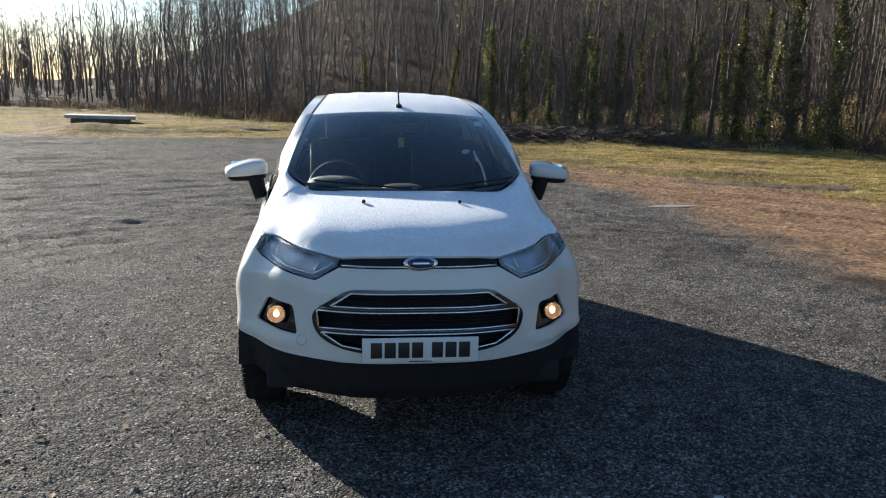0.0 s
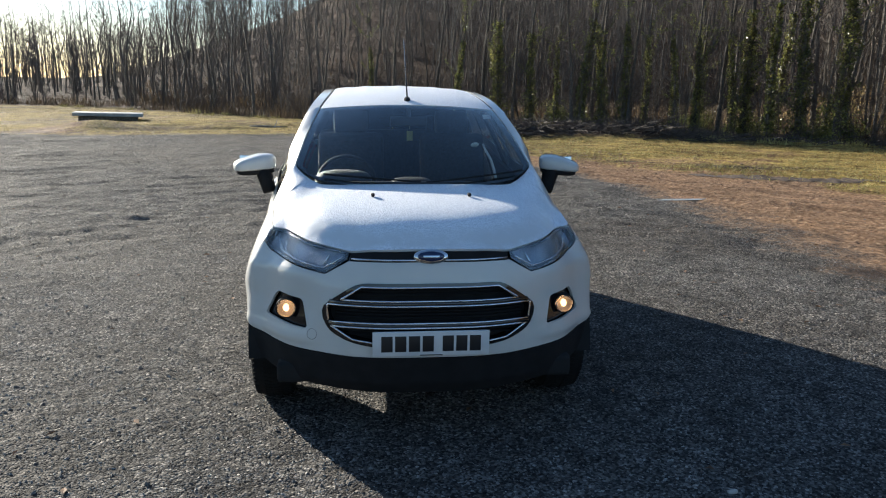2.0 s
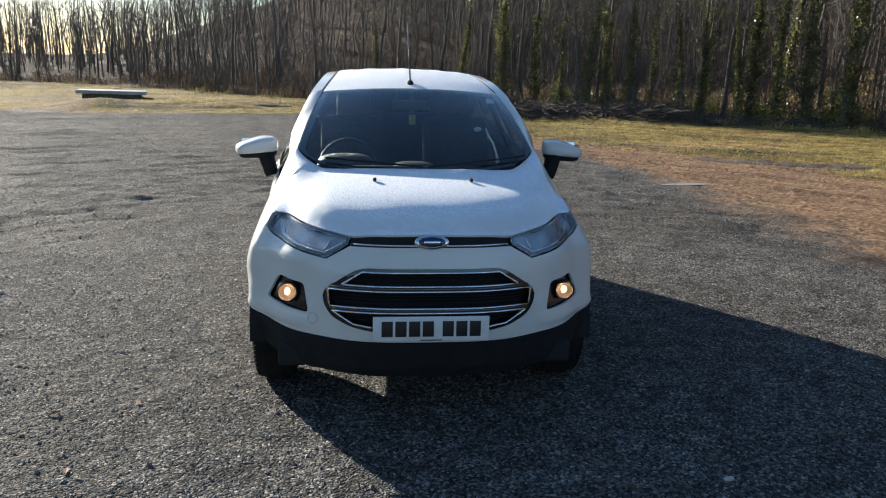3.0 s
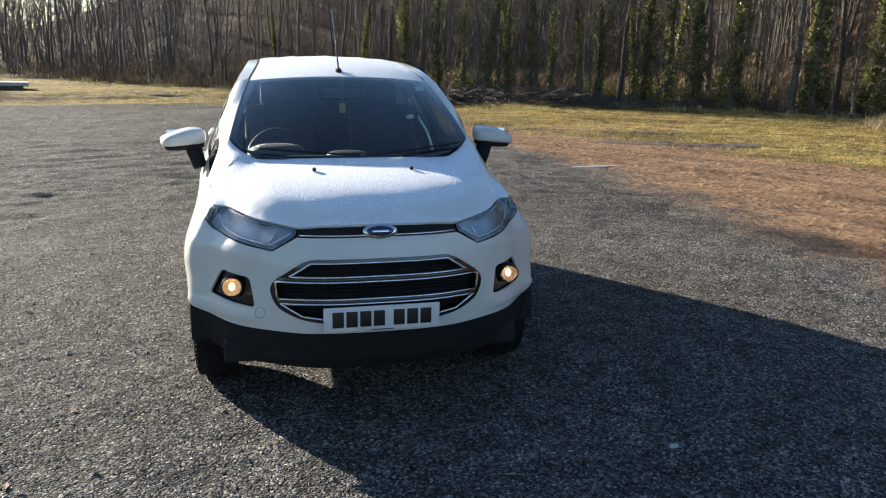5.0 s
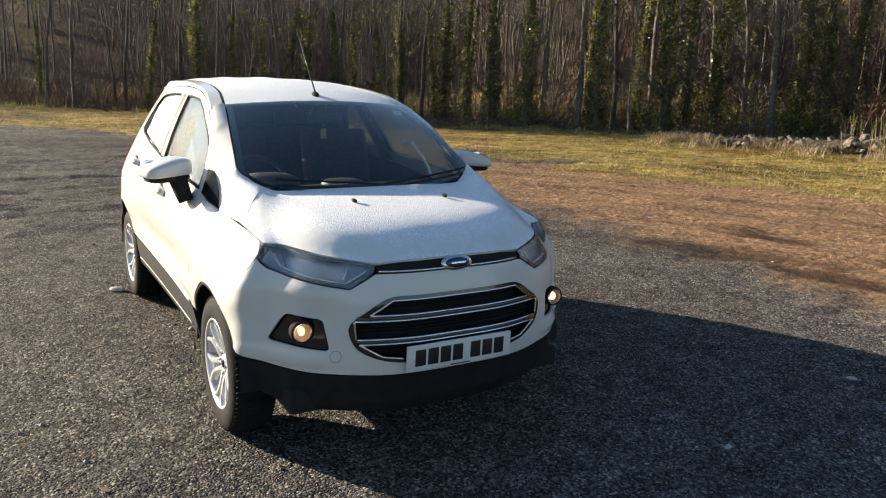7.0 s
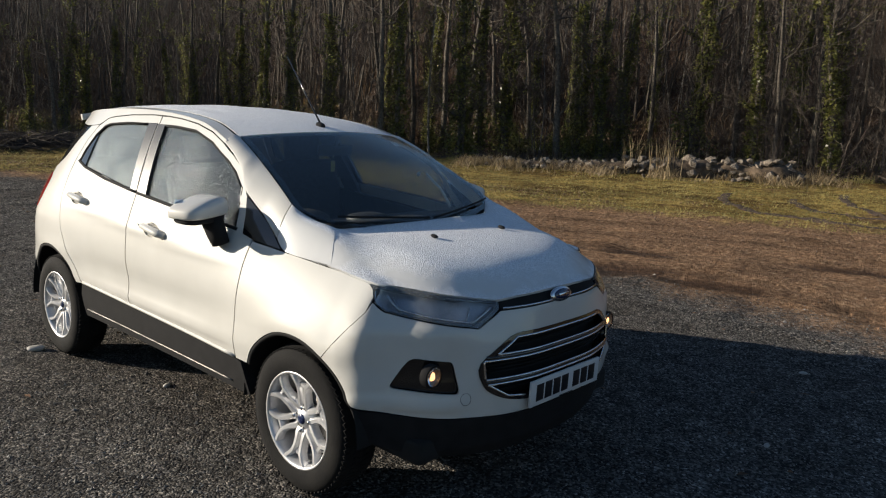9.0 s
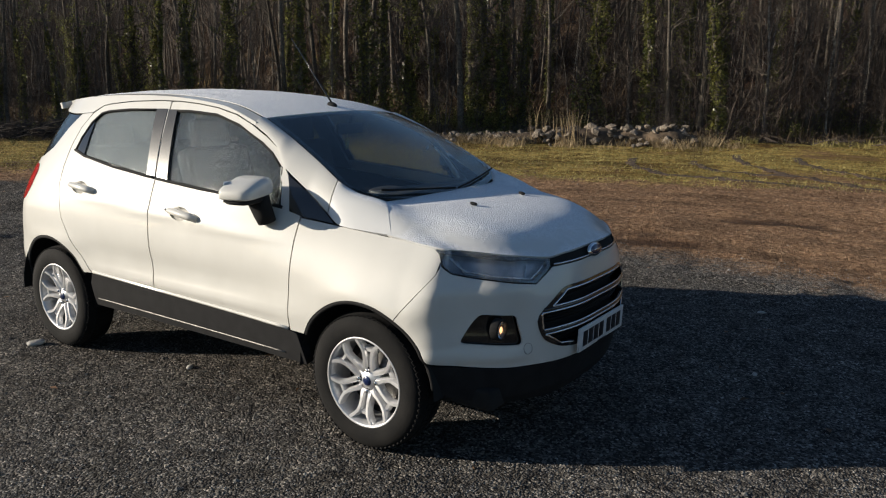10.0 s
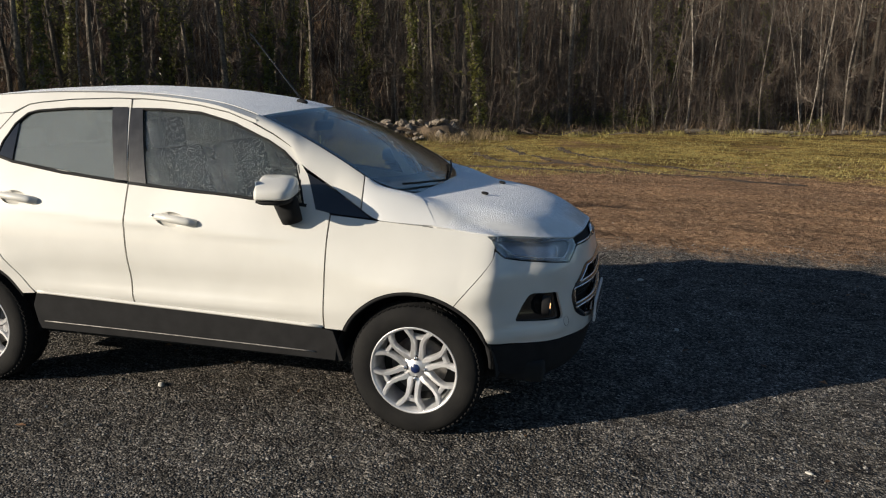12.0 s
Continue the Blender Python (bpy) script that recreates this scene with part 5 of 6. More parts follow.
def hood_map(p):
    x, y = p[:, 0], p[:, 1]
    e = np.abs(x)
    yf, zf = np.interp(e, HOOD_FX, HOOD_FY), np.interp(e, HOOD_FX, HOOD_FZ)
    d = np.maximum(y - yf, 0)
    z = hood_top(e, y) + (zf - hood_top(e, yf)) * np.exp(-(d / 0.13) ** 1.25)
    ys = np.maximum(y, HOOD_SY[0])
    xs, zs = np.interp(ys, HOOD_SY, HOOD_SX), np.interp(ys, HOOD_SY, HOOD_SZ)
    yfs = np.interp(xs, HOOD_FX, HOOD_FY)
    edge = hood_top(xs, ys) + (np.interp(xs, HOOD_FX, HOOD_FZ) - hood_top(xs, yfs)) * np.exp(-(np.maximum(ys - yfs, 0) / 0.13) ** 1.25)
    gap = np.hypot(np.maximum(xs - e, 0), ys - y)
    return np.stack([x, y, z + (zs - edge) * np.exp(-(gap / 0.09) ** 1.5)], 1)


SCREEN_CUT = 0.15      # height on the glass where the bonnet's upswept corner ends


def glass_half(v):
    """Half width of the glass, with rounded lower corners."""
    k = np.clip(1 - v / SCREEN_CUT, 0, 1)
    return screen_half(v) - 0.145 * k ** 2.4


CORNER_Y = -0.06
CORNER_X = float(np.interp(CORNER_Y, HOOD_SY, HOOD_SX)) - 0.004


def corner_map(p):
    """(a, s) over the bonnet's upswept rear corner: a from the glass out to the wing, s from the bonnet back to the pillar."""
    a, t = np.abs(p[:, 0]), p[:, 1]
    start = lambda q: hood_map(np.stack([0.523 + (CORNER_X - 0.523) * q, 0.148 + (CORNER_Y - 0.148) * q], 1))
    c0, c1 = start(a), pillar_map(np.stack([a, np.full_like(a, SCREEN_CUT)], 1))
    e = 0.01
    slope = (float(np.interp(CORNER_Y + e, HOOD_SY, HOOD_SX)) - float(np.interp(CORNER_Y, HOOD_SY, HOOD_SX))) / e
    gx, gy = 0.8 * (1 - a) + slope * a, 0.6 * (1 - a) + a
    b0 = np.stack([0.523 + (CORNER_X - 0.523) * a, 0.148 + (CORNER_Y - 0.148) * a], 1)
    t0 = (hood_map(b0 + e * np.stack([gx, gy], 1)) - hood_map(b0 - e * np.stack([gx, gy], 1))) / (2 * e)
    t1 = pillar_map(np.stack([a, np.full_like(a, SCREEN_CUT + e)], 1)) - pillar_map(np.stack([a, np.full_like(a, SCREEN_CUT - e)], 1))
    t1 /= np.maximum(np.linalg.norm(t1, axis=1, keepdims=True), 1e-9)
    ln = np.linalg.norm(c1 - c0, axis=1, keepdims=True)
    h = t[:, None]
    herm = lambda P, Q, A, B: (2 * h ** 3 - 3 * h * h + 1) * P + (h ** 3 - 2 * h * h + h) * A + (3 * h * h - 2 * h ** 3) * Q + (h ** 3 - h * h) * B
    q = herm(c0, c1, t0 * ln, t1 * ln)
    # hold the outer edge to the wing's top line and the inner one to the glass
    ny = CORNER_Y + (float(np.interp(SCREEN_CUT, [0.1, 0.3], [0.26, 0.40])) - CORNER_Y) * t
    nz = np.interp(ny, [-0.15, 0.05, 0.20, 0.24, 0.40], [0.994, 1.010, 1.02, 1.032, 1.13])
    outer = np.stack([side_x(ny, nz), ny, nz], 1)
    one, zero = np.ones_like(a), np.zeros_like(a)
    C0, C1 = start(one), pillar_map(np.stack([one, one * SCREEN_CUT], 1))
    o = herm(C0, C1, np.stack([one * slope, one, zero + 0.1], 1) * np.linalg.norm(C1 - C0, axis=1, keepdims=True), outer * 0 + (0, 0.8, 0.5) * np.linalg.norm(C1 - C0, axis=1, keepdims=True))
    q += (a ** 3)[:, None] * (outer - o) * np.clip(4 * h * (1 - h), 0, 1) ** 0.5
    v = SCREEN_CUT * t
    inner = screen_map(np.stack([glass_half(v), v], 1)) + np.stack([zero, zero, 0.004 - 0.02 * (1 - t) ** 2], 1)
    i0, i1 = start(zero), pillar_map(np.stack([zero, one * SCREEN_CUT], 1))
    base = herm(i0, i1, np.stack([one * 0.8, one * 0.6, zero + 0.4], 1) * np.linalg.norm(i1 - i0, axis=1, keepdims=True), np.stack([zero - 0.1, one * 0.85, one * 0.5], 1) * np.linalg.norm(i1 - i0, axis=1, keepdims=True))
    q += ((1 - a) ** 3)[:, None] * (inner - base) * np.clip(4 * h * (1 - h), 0, 1) ** 0.5
    q[:, 0] *= np.where(p[:, 0] < 0, -1, 1)
    return q


def both(pts):
    """A loop closed through its mirror image."""
    return list(pts) + [(-a, b) for a, b in reversed(pts) if abs(a) > 1e-6]


def arc(yc, r, a0, a1, n=18, zc=0.326):
    return [(yc + r * math.cos(a), zc + r * math.sin(a)) for a in np.linspace(radians(a0), radians(a1), n)]


# --- front bumper with openings for grille, fog lamps and plate
GRILLE = [(0.505, 0.668), (0.335, 0.785), (-0.335, 0.785), (-0.505, 0.668), (-0.47, 0.566), (-0.36, 0.512), (-0.24, 0.494), (0.24, 0.494), (0.36, 0.512), (0.47, 0.566)]
FOG = [(0.775, 0.704), (0.605, 0.690), (0.572, 0.556), (0.856, 0.578)]
front_arch = [S(y, z, 1) for y, z in arc(0.0, 0.392, 155, 120.6, 8)]
half = [(0.0, 0.447), (0.35, 0.447), (0.60, 0.460), (0.80, 0.472)] + front_arch + [(1.0105, 0.8695), (0.995, 0.905), (0.90, 0.868), (0.80, 0.850), (0.66, 0.832), (0.50, 0.812), (0.395, 0.874), (0.0, 0.876)]
bumper = carpart(panel("front_bumper", both(half), skin, PAINT, car, [rounded(GRILLE, 0.05), rounded(FOG, 0.025), [(-a, b) for a, b in rounded(FOG, 0.025)]], step=0.028))

low = [(0.0, 0.250), (0.30, 0.254), (0.62, 0.280), (0.86, 0.325), (0.985, 0.360)] + [S(y, z, 1) for y, z in arc(0, 0.392, 172, 157, 4)] + [(0.80, 0.466), (0.60, 0.454), (0.35, 0.441), (0.0, 0.441)]
carpart(panel("lower_bumper", both(low), skin, BLACK, car, label="unpainted black lower bumper"))
# grille: dark back, mesh slats, chrome-edged bars
carpart(panel("grille_back", rounded([(a * 1.03, 0.64 + (b - 0.64) * 1.05) for a, b in GRILLE], 0.05), skin, DARK, car, lift=-0.055, step=0.04))
grille = carpart(panel("grille_frame", rounded(GRILLE, 0.05), skin, GLOSS, car, [rounded([(a * 0.955, 0.640 + (b - 0.640) * 0.875) for a, b in GRILLE], 0.045)], thick=0.05, lift=0.004, step=0.03))


def on_skin(pts, lift):
    pts = np.array(pts, float)
    q = skin(pts)
    e = 2e-3
    n = np.cross(skin(pts + [e, 0]) - skin(pts - [e, 0]), skin(pts + [0, e]) - skin(pts - [0, e]))
    return q + lift * n / np.linalg.norm(n, axis=1, keepdims=True)


def span(a, b, n=24):
    return [(a[0] + (b[0] - a[0]) * t, a[1] + (b[1] - a[1]) * t) for t in np.linspace(0, 1, n)]


def path(*pts, n=14):
    out = []
    for a, b in zip(pts, pts[1:]):
        out += span(a, b, n)[:-1]
    return out + [pts[-1]]


CHROME_BARS = [path((-0.408, 0.706), (-0.315, 0.767), (0.315, 0.767), (0.408, 0.706)), path((-0.408, 0.706), (0.408, 0.706)), path((-0.47, 0.683), (0.47, 0.683)), path((-0.47, 0.683), (-0.462, 0.612)),
               path((0.47, 0.683), (0.462, 0.612)), path((-0.458, 0.606), (0.458, 0.606)), path((-0.448, 0.585), (0.448, 0.585)), path((-0.448, 0.585), (-0.35, 0.528), (-0.26, 0.516)), path((0.448, 0.585), (0.35, 0.528), (0.26, 0.516))]
for k, bar in enumerate(CHROME_BARS):
    s = Soup()
    s.tube(on_skin(bar, 0.003), [0.0055] * len(bar), 6)
    carpart(part("chrome_bar", s, CHROME, car))
for z in (0.694, 0.595):
    s = Soup()
    s.tube(on_skin(path((-0.46, z), (0.46, z)), -0.006), [0.014] * 15, 6)
    carpart(part("grille_bar", s, GLOSS, car))
for z in (0.73, 0.748, 0.625, 0.640, 0.655, 0.668, 0.545, 0.562):
    w = 0.44 if z < 0.7 else 0.35
    s = Soup()
    s.tube(on_skin(path((-w, z), (w, z)), -0.03), [0.0045] * 15, 4)
    carpart(part("grille_slat", s, BLACK, car))
s = Soup()
ring = [(-0.548 + 0.024 * math.cos(a), 0.536 + 0.024 * math.sin(a)) for a in np.linspace(0, 2 * math.pi, 33)]
s.tube(on_skin(ring, 0.0), [0.0012] * 33, 4, cap=False)
carpart(part("towing_eye_cover", s, STEEL, car))
# upper grille strip
carpart(panel("upper_grille", both([(0.0, 0.880), (0.390, 0.877), (0.398, 0.908), (0.30, 0.918), (0.0, 0.923)]), skin, BLACK, car, lift=-0.006))
for q in (path((-0.382, 0.8835), (0.382, 0.8835)),):
    s = Soup()
    s.tube(on_skin(q, 0.001), [0.0048] * len(q), 6)
    carpart(part("chrome_bar", s, CHROME, car))
# badge, a plain oval
for nm, w, h, d, mt, lab in (("badge_rim", 0.078, 0.033, 0.013, CHROME, "chrome oval rim"), ("badge", 0.069, 0.0265, 0.017, BLUE, "plain dark blue oval")):
    s = Soup()
    s.blob(pose(0, -0.735, 0.901, -18, 0, 0), w, d, h, 2.0, 32, 10)
    carpart(part(nm, s, mt, car, lab))
s = Soup()
s.box(pose(0, -0.7515, 0.905, -18, 0, 0), 0.036, 0.0015, 0.0045, 0.001)
carpart(part("badge_mark", s, CHROME, car, "plain silver stroke"))

# number plate, its characters as plain bars
plate = Soup()
plate.box(pose(0, -0.789, 0.519, 2, 0, 0), 0.26, 0.006, 0.0565, 0.003)
plate = carpart(part("number_plate", plate, PLATEWHITE, car, "white number plate with dark bars"))
x = -0.222
for k in range(7):
    w = 0.025
    s = Soup()
    s.box(pose(x + w, -0.7955, 0.519, 2, 0, 0), w, 0.0012, 0.0365, 0.0006)
    ob = part("plate_bar", s, INK, plate)
    x += 0.061 + (0.028 if k == 3 else 0)
s = Soup()
s.box(pose(0, -0.7955, 0.4665, 2, 0, 0), 0.05, 0.001, 0.002, 0.0004)
part("plate_bar", s, INK, plate)


# --- bonnet
rear_hood = [(CORNER_X, CORNER_Y), (0.523, 0.148), (0.45, 0.135), (0.3, 0.108), (0.0, 0.088)]
hh = [tuple(q[:2]) for q in HOOD_RIM[::2] if q[1] < CORNER_Y - 0.01]
hh = [(max(a - 0.003, 0), b + 0.0015) for a, b in hh]
hood = carpart(panel("bonnet", both(hh + rear_hood), hood_map, FROST, car, step=0.035, label="white bonnet covered in frost"))
for side in (-1, 1):
    lp = [(0.004, -0.06), (0.5, -0.06), (0.99, -0.06), (0.994, 0.5), (0.99, 0.985), (0.5, 0.985), (0.03, 0.985), (0.004, 0.5)]
    panel("bonnet_corner", [(side * a, b) for a, b in lp], corner_map, FROST, hood, step=0.06, lift=0.0008)
for x in (-0.243, 0.243):
    s = Soup()
    s.blob(pose(x, -0.20, 1.100, 10, 0, 0), 0.010, 0.020, 0.008, 2.5, 12, 8)
    carpart(part("washer_nozzle", s, BLACK, car))

# --- windscreen, pillars, roof
def screen_loop(inset):
    v0, v1 = inset / 0.8, 1 - inset / 0.8
    lp = [(float(glass_half(v)) - inset, v) for v in list(np.linspace(v0, SCREEN_CUT, 9)) + list(np.linspace(SCREEN_CUT, v1, 11))[1:]]
    return both(sorted([(0.0, v0)] + lp, key=lambda q: q[1])[:0] + [(0.0, v0)] + lp + [(0.0, v1)])


screen = carpart(panel("windscreen", screen_loop(0.004), screen_map, SCREEN, car, thick=0.005, step=0.05, label="large raked windscreen"))
screen.visible_shadow = False
border = carpart(panel("windscreen_border", screen_loop(0.004), screen_map, GLOSS, car, [screen_loop(0.035)], thick=0.003, lift=-0.007, step=0.04, label="black screen border"))
s = Soup()
s.box(pose(0.495, 0.835, 1.445, 28, 0, 0), 0.026, 0.026, 0.001, 0.0005)
carpart(part("sticker", s, PAPER, car, "small pale sticker on the windscreen"))
for side in (-1, 1):
    lp = [(0.03, SCREEN_CUT + 0.006), (0.5, SCREEN_CUT + 0.006), (0.99, SCREEN_CUT + 0.006), (0.99, 0.35), (0.99, 0.7), (0.99, 1.02), (0.03, 1.02), (0.03, 0.7), (0.03, 0.35)]
    carpart(panel("windscreen_pillar", [(side * a, b) for a, b in lp], pillar_map, PAINT, car, step=0.05))

rl = [(0.0, 0.812)] + [(0.15, 0.815), (0.35, 0.853)] + [(roof_edge(y) - 0.078, y) for y in np.linspace(0.90, 2.93, 36)] + [(0.0, 2.985)]
roof = carpart(panel("roof", both(rl), lambda p: np.stack([p[:, 0], p[:, 1], roof_z(p[:, 0], p[:, 1])], 1), FROST, car, step=0.05, thick=0.02, label="white roof covered in frost"))
for side in (-1, 1):
    pts = [(side * (roof_edge(y) - 0.070), y, float(roof_z(roof_edge(y) - 0.07, y)) - 0.009) for y in np.linspace(0.94, 2.90, 40)]
    rail = [(side * (roof_edge(y) - 0.062), y) for y in np.linspace(0.885, 2.90, 24)] + [(side * (roof_edge(y) + 0.003), y) for y in np.linspace(2.90, 0.885, 24)]
    carpart(panel("roof_rail", rail, lambda p: np.stack([p[:, 0], p[:, 1], roof_z(p[:, 0], p[:, 1])], 1), PAINT, car, step=0.03))
    carpart(strip_along("roof_ditch", pts, 0.008, BLACK, car))
# aerial
s = Soup()
s.blob(pose(0, 0.93, 1.548, 12, 0, 0), 0.020, 0.034, 0.016, 2.2, 16, 8)
aerial = carpart(part("aerial", s, BLACK, car, "thin roof aerial"))
s = Soup()
s.tube([(0, 0.93, 1.555), (-0.002, 1.05, 1.70), (-0.004, 1.24, 1.93)], [0.0055, 0.004, 0.0025], 8)
part("aerial_rod", s, GLOSS, aerial)

# --- body sides
RING = [(0.445, 1.046), (0.614, 1.262), (0.675, 1.340), (0.78, 1.398), (0.91, 1.455), (1.05, 1.500), (1.226, 1.532), (1.40, 1.550), (1.57, 1.560), (1.645, 1.562), (1.73, 1.562), (2.0, 1.553), (2.2, 1.535), (2.276, 1.523), (2.36, 1.475), (2.425, 1.388), (2.452, 1.28), (2.455, 1.16)]


CUP_A, CUP_B = 0.088, 0.036


def cup_loop(y, z, side):
    return [S(y + CUP_A * math.cos(a), z + CUP_B * math.sin(a) + 0.07 * CUP_A * math.cos(a), side) for a in np.linspace(0, 2 * math.pi, 28, endpoint=False)]


def cup_map(y, z, side):
    """The skin pressed in to a bowl behind a handle."""
    def put(p):
        q = skin(p)
        a, b = (np.abs(p[:, 0]) - 1.37 - y) / CUP_A, (p[:, 1] - z) / CUP_B
        q[:, 0] -= side * 0.034 * np.clip(1 - (a * a + b * b), 0, 1) ** 0.6
        return q
    return put


for side in (-1, 1):
    nm = lambda pts: [S(y, z, side) for y, z in pts]
    g = 0.0028
    # wing
    fl = arc(0.0, 0.392, 120.0, 26, 20) + [(0.444 - g, 0.500), (0.434 - g, 0.80), (0.436 - g, 1.036), (0.236, 1.020), (0.05, 1.006), (-0.15, 0.990), (-0.30, 0.970), (-0.335, 0.952), (-0.362, 0.925), (-0.3575, 0.872)]
    carpart(panel("front_wing", nm(fl), skin, PAINT, car))
    # front door
    fd = [(0.446 + g, 0.506), (0.436 + g, 0.80), (0.438 + g, 1.040)] + RING[:9] + [(1.632 - g, 1.558), (1.535 - g, 1.14), (1.533 - g, 0.95), (1.505 - g, 0.70), (1.488 - g, 0.534)]
    win_f = [(0.570, 1.078), (0.640, 1.262), (0.715, 1.325), (0.80, 1.372), (1.003, 1.452), (1.213, 1.500), (1.45, 1.513), (1.600, 1.513), (1.525, 1.150), (1.43, 1.142), (0.844, 1.104)]
    door = carpart(panel("front_door", nm(fd), skin, PAINT, car, [nm(win_f), cup_loop(1.265, 0.982, side)], step=0.03))
    # rear door
    rd = [(1.492 + g, 0.536), (1.509 + g, 0.70), (1.537 + g, 0.95), (1.539 + g, 1.14), (1.638 + g, 1.560)] + [(y - 0.004, z) for y, z in RING[10:]] + [(2.44, 1.05), (2.40, 0.95), (2.36, 0.85), (2.27, 0.735), (2.17, 0.635), (2.095, 0.556)]
    win_r = [(1.552, 1.156), (1.650, 1.516), (2.0, 1.510), (2.2, 1.495), (2.262, 1.480), (2.325, 1.425), (2.372, 1.330), (2.385, 1.262), (2.27, 1.232), (1.617, 1.157)]
    rdoor = carpart(panel("rear_door", nm(rd), skin, PAINT, car, [nm(win_r), cup_loop(2.215, 1.049, side)], step=0.03))
    # panes, pillar films, window lines
    gf = [(0.585, 1.082), (0.650, 1.262), (0.72, 1.322), (0.80, 1.366), (1.003, 1.447), (1.213, 1.495), (1.40, 1.508), (1.552, 1.509), (1.436, 1.148), (0.844, 1.108)]
    pane = panel("window", nm(gf), skin, DROPS, door, thick=0.004, lift=-0.010, step=0.06, label="misted side window with water drops")
    pane.visible_shadow = False
    gr = [(1.625, 1.162), (1.735, 1.510), (2.0, 1.505), (2.2, 1.490), (2.258, 1.475), (2.300, 1.425), (2.295, 1.30), (2.275, 1.238)]
    pane = panel("window", nm(gr), skin, PRIVACY, rdoor, thick=0.004, lift=-0.010, step=0.06, label="misted side window")
    pane.visible_shadow = False
    panel("pillar_trim", nm([(1.432, 1.142), (1.556, 1.515), (1.629, 1.516), (1.530, 1.148)]), skin, PILLAR, door, lift=0.003, thick=0.010)
    panel("pillar_trim", nm([(1.545, 1.153), (1.641, 1.518), (1.738, 1.516), (1.618, 1.157)]), skin, PILLAR, rdoor, lift=0.003, thick=0.010)
    panel("corner_trim", nm([(2.278, 1.236), (2.302, 1.43), (2.330, 1.415), (2.374, 1.330), (2.388, 1.264)]), skin, GLOSS, rdoor, lift=-0.003, thick=0.006)
    s = Soup()
    q = nm([(0.56, 1.076), (0.844, 1.102), (1.15, 1.122), (1.43, 1.140), (1.53, 1.147)])
    s.tube(on_skin(q, -0.001), [0.009] * len(q), 6)
    part("window_seal", s, BLACK, door)
    s = Soup()
    q = nm([(1.545, 1.150), (1.617, 1.155), (1.95, 1.186), (2.27, 1.230), (2.39, 1.258)])
    s.tube(on_skin(q, -0.001), [0.009] * len(q), 6)
    part("window_seal", s, BLACK, rdoor)
    for frame_pts, own in ((win_f[1:8], door), (win_r[1:8], rdoor)):
        s = Soup()
        q = nm(frame_pts)
        s.tube(on_skin(q, -0.004), [0.008] * len(q), 6)
        part("window_seal", s, BLACK, own)
    s = Soup()
    q = nm([(0.632, 1.262), (0.578, 1.080)])
    s.tube(on_skin(path(*q, n=6), -0.003), [0.005] * 6, 6)
    part("window_divider", s, BLACK, door)
    # black quarter triangle under the pillar
    carpart(panel("quarter_trim", nm([(0.238, 1.026), (0.436, 1.044), (0.512, 1.060), (0.582, 1.226), (0.40, 1.124)]), skin, GLOSS, car, lift=0.002, step=0.03, label="glossy black corner panel at the mirror"))
    # handles with a shallow cup behind
    for y0, z0, own in ((1.245, 0.979, door), (2.195, 1.046, rdoor)):
        s = Soup()
        q = nm([(y0 + 0.130, z0 + 0.013), (y0 + 0.085, z0 + 0.010), (y0, z0 + 0.002), (y0 - 0.085, z0 - 0.006), (y0 - 0.130, z0 - 0.010)])
        pts = on_skin(q, 0.018)
        pts[0], pts[-1] = on_skin(q[:1], 0.000)[0], on_skin(q[-1:], 0.000)[0]
        s.tube(pts, [0.014, 0.021, 0.024, 0.026, 0.020], 12, squash=0.8)
        handle = part("door_handle", s, PAINT, own)
        panel("handle_cup", cup_loop(y0 + 0.02, z0 + 0.003, side), cup_map(y0 + 0.02, z0 + 0.003, side), PAINT, own, step=0.012, thick=0.003, label="shallow recess behind the handle")
        if own is door:
            s = Soup()
            k = on_skin(nm([(y0 + 0.10, z0 + 0.012)]), 0.036)[0]
            s.blob(pose(*k), 0.003, 0.008, 0.008, 2, 12, 6)
            part("lock", s, CHROME, handle)
    # rear quarter
    rq = [(2.10, 0.548), (2.175, 0.630), (2.275, 0.730), (2.365, 0.848), (2.405, 0.95), (2.445, 1.05), (2.460, 1.16), (2.457, 1.28), (2.430, 1.390), (2.365, 1.480), (2.50, 1.470), (2.60, 1.38), (2.70, 1.255), (2.80, 1.20), (2.95, 1.17), (2.98, 0.95), (2.97, 0.62), (2.95, 0.50)] + arc(2.521, 0.405, 28, 148, 24)
    carpart(panel("rear_quarter", nm(rq), skin, PAINT, car))
    # body side over the doors up to the roof
    up = [(0.885, 1.452), (1.05, 1.506), (1.226, 1.538), (1.40, 1.556), (1.57, 1.566), (1.73, 1.568), (2.0, 1.559), (2.2, 1.541), (2.28, 1.528), (2.37, 1.484), (2.50, 1.474), (2.62, 1.47)]
    tops = [(y, float(roof_z(roof_edge(y), y)) - 0.001) for y in np.linspace(2.90, 0.89, 30)]
    carpart(panel("roof_side", nm(up + [(2.75, 1.475), (2.88, 1.495)] + tops), skin, PAINT, car, step=0.03))
    carpart(panel("tail_side_glass", nm([(2.50, 1.466), (2.61, 1.462), (2.74, 1.466), (2.86, 1.30), (2.86, 1.20), (2.705, 1.250), (2.605, 1.375)]), skin, GLOSS, car, lift=-0.004, label="dark wrap-round tail window"))
    # sill
    carpart(panel("sill_cladding", nm([(0.36, 0.335), (0.40, 0.49), (0.444, 0.497), (1.485, 0.529), (2.09, 0.545), (2.12, 0.48), (2.11, 0.345)]), skin, BLACK, car, lift=0.004, thick=0.05))
    # thin bright strip added as the highlight along the sill's lower crease
    s = Soup()
    q = nm([(0.50, 0.372), (1.2, 0.380), (2.07, 0.390)])
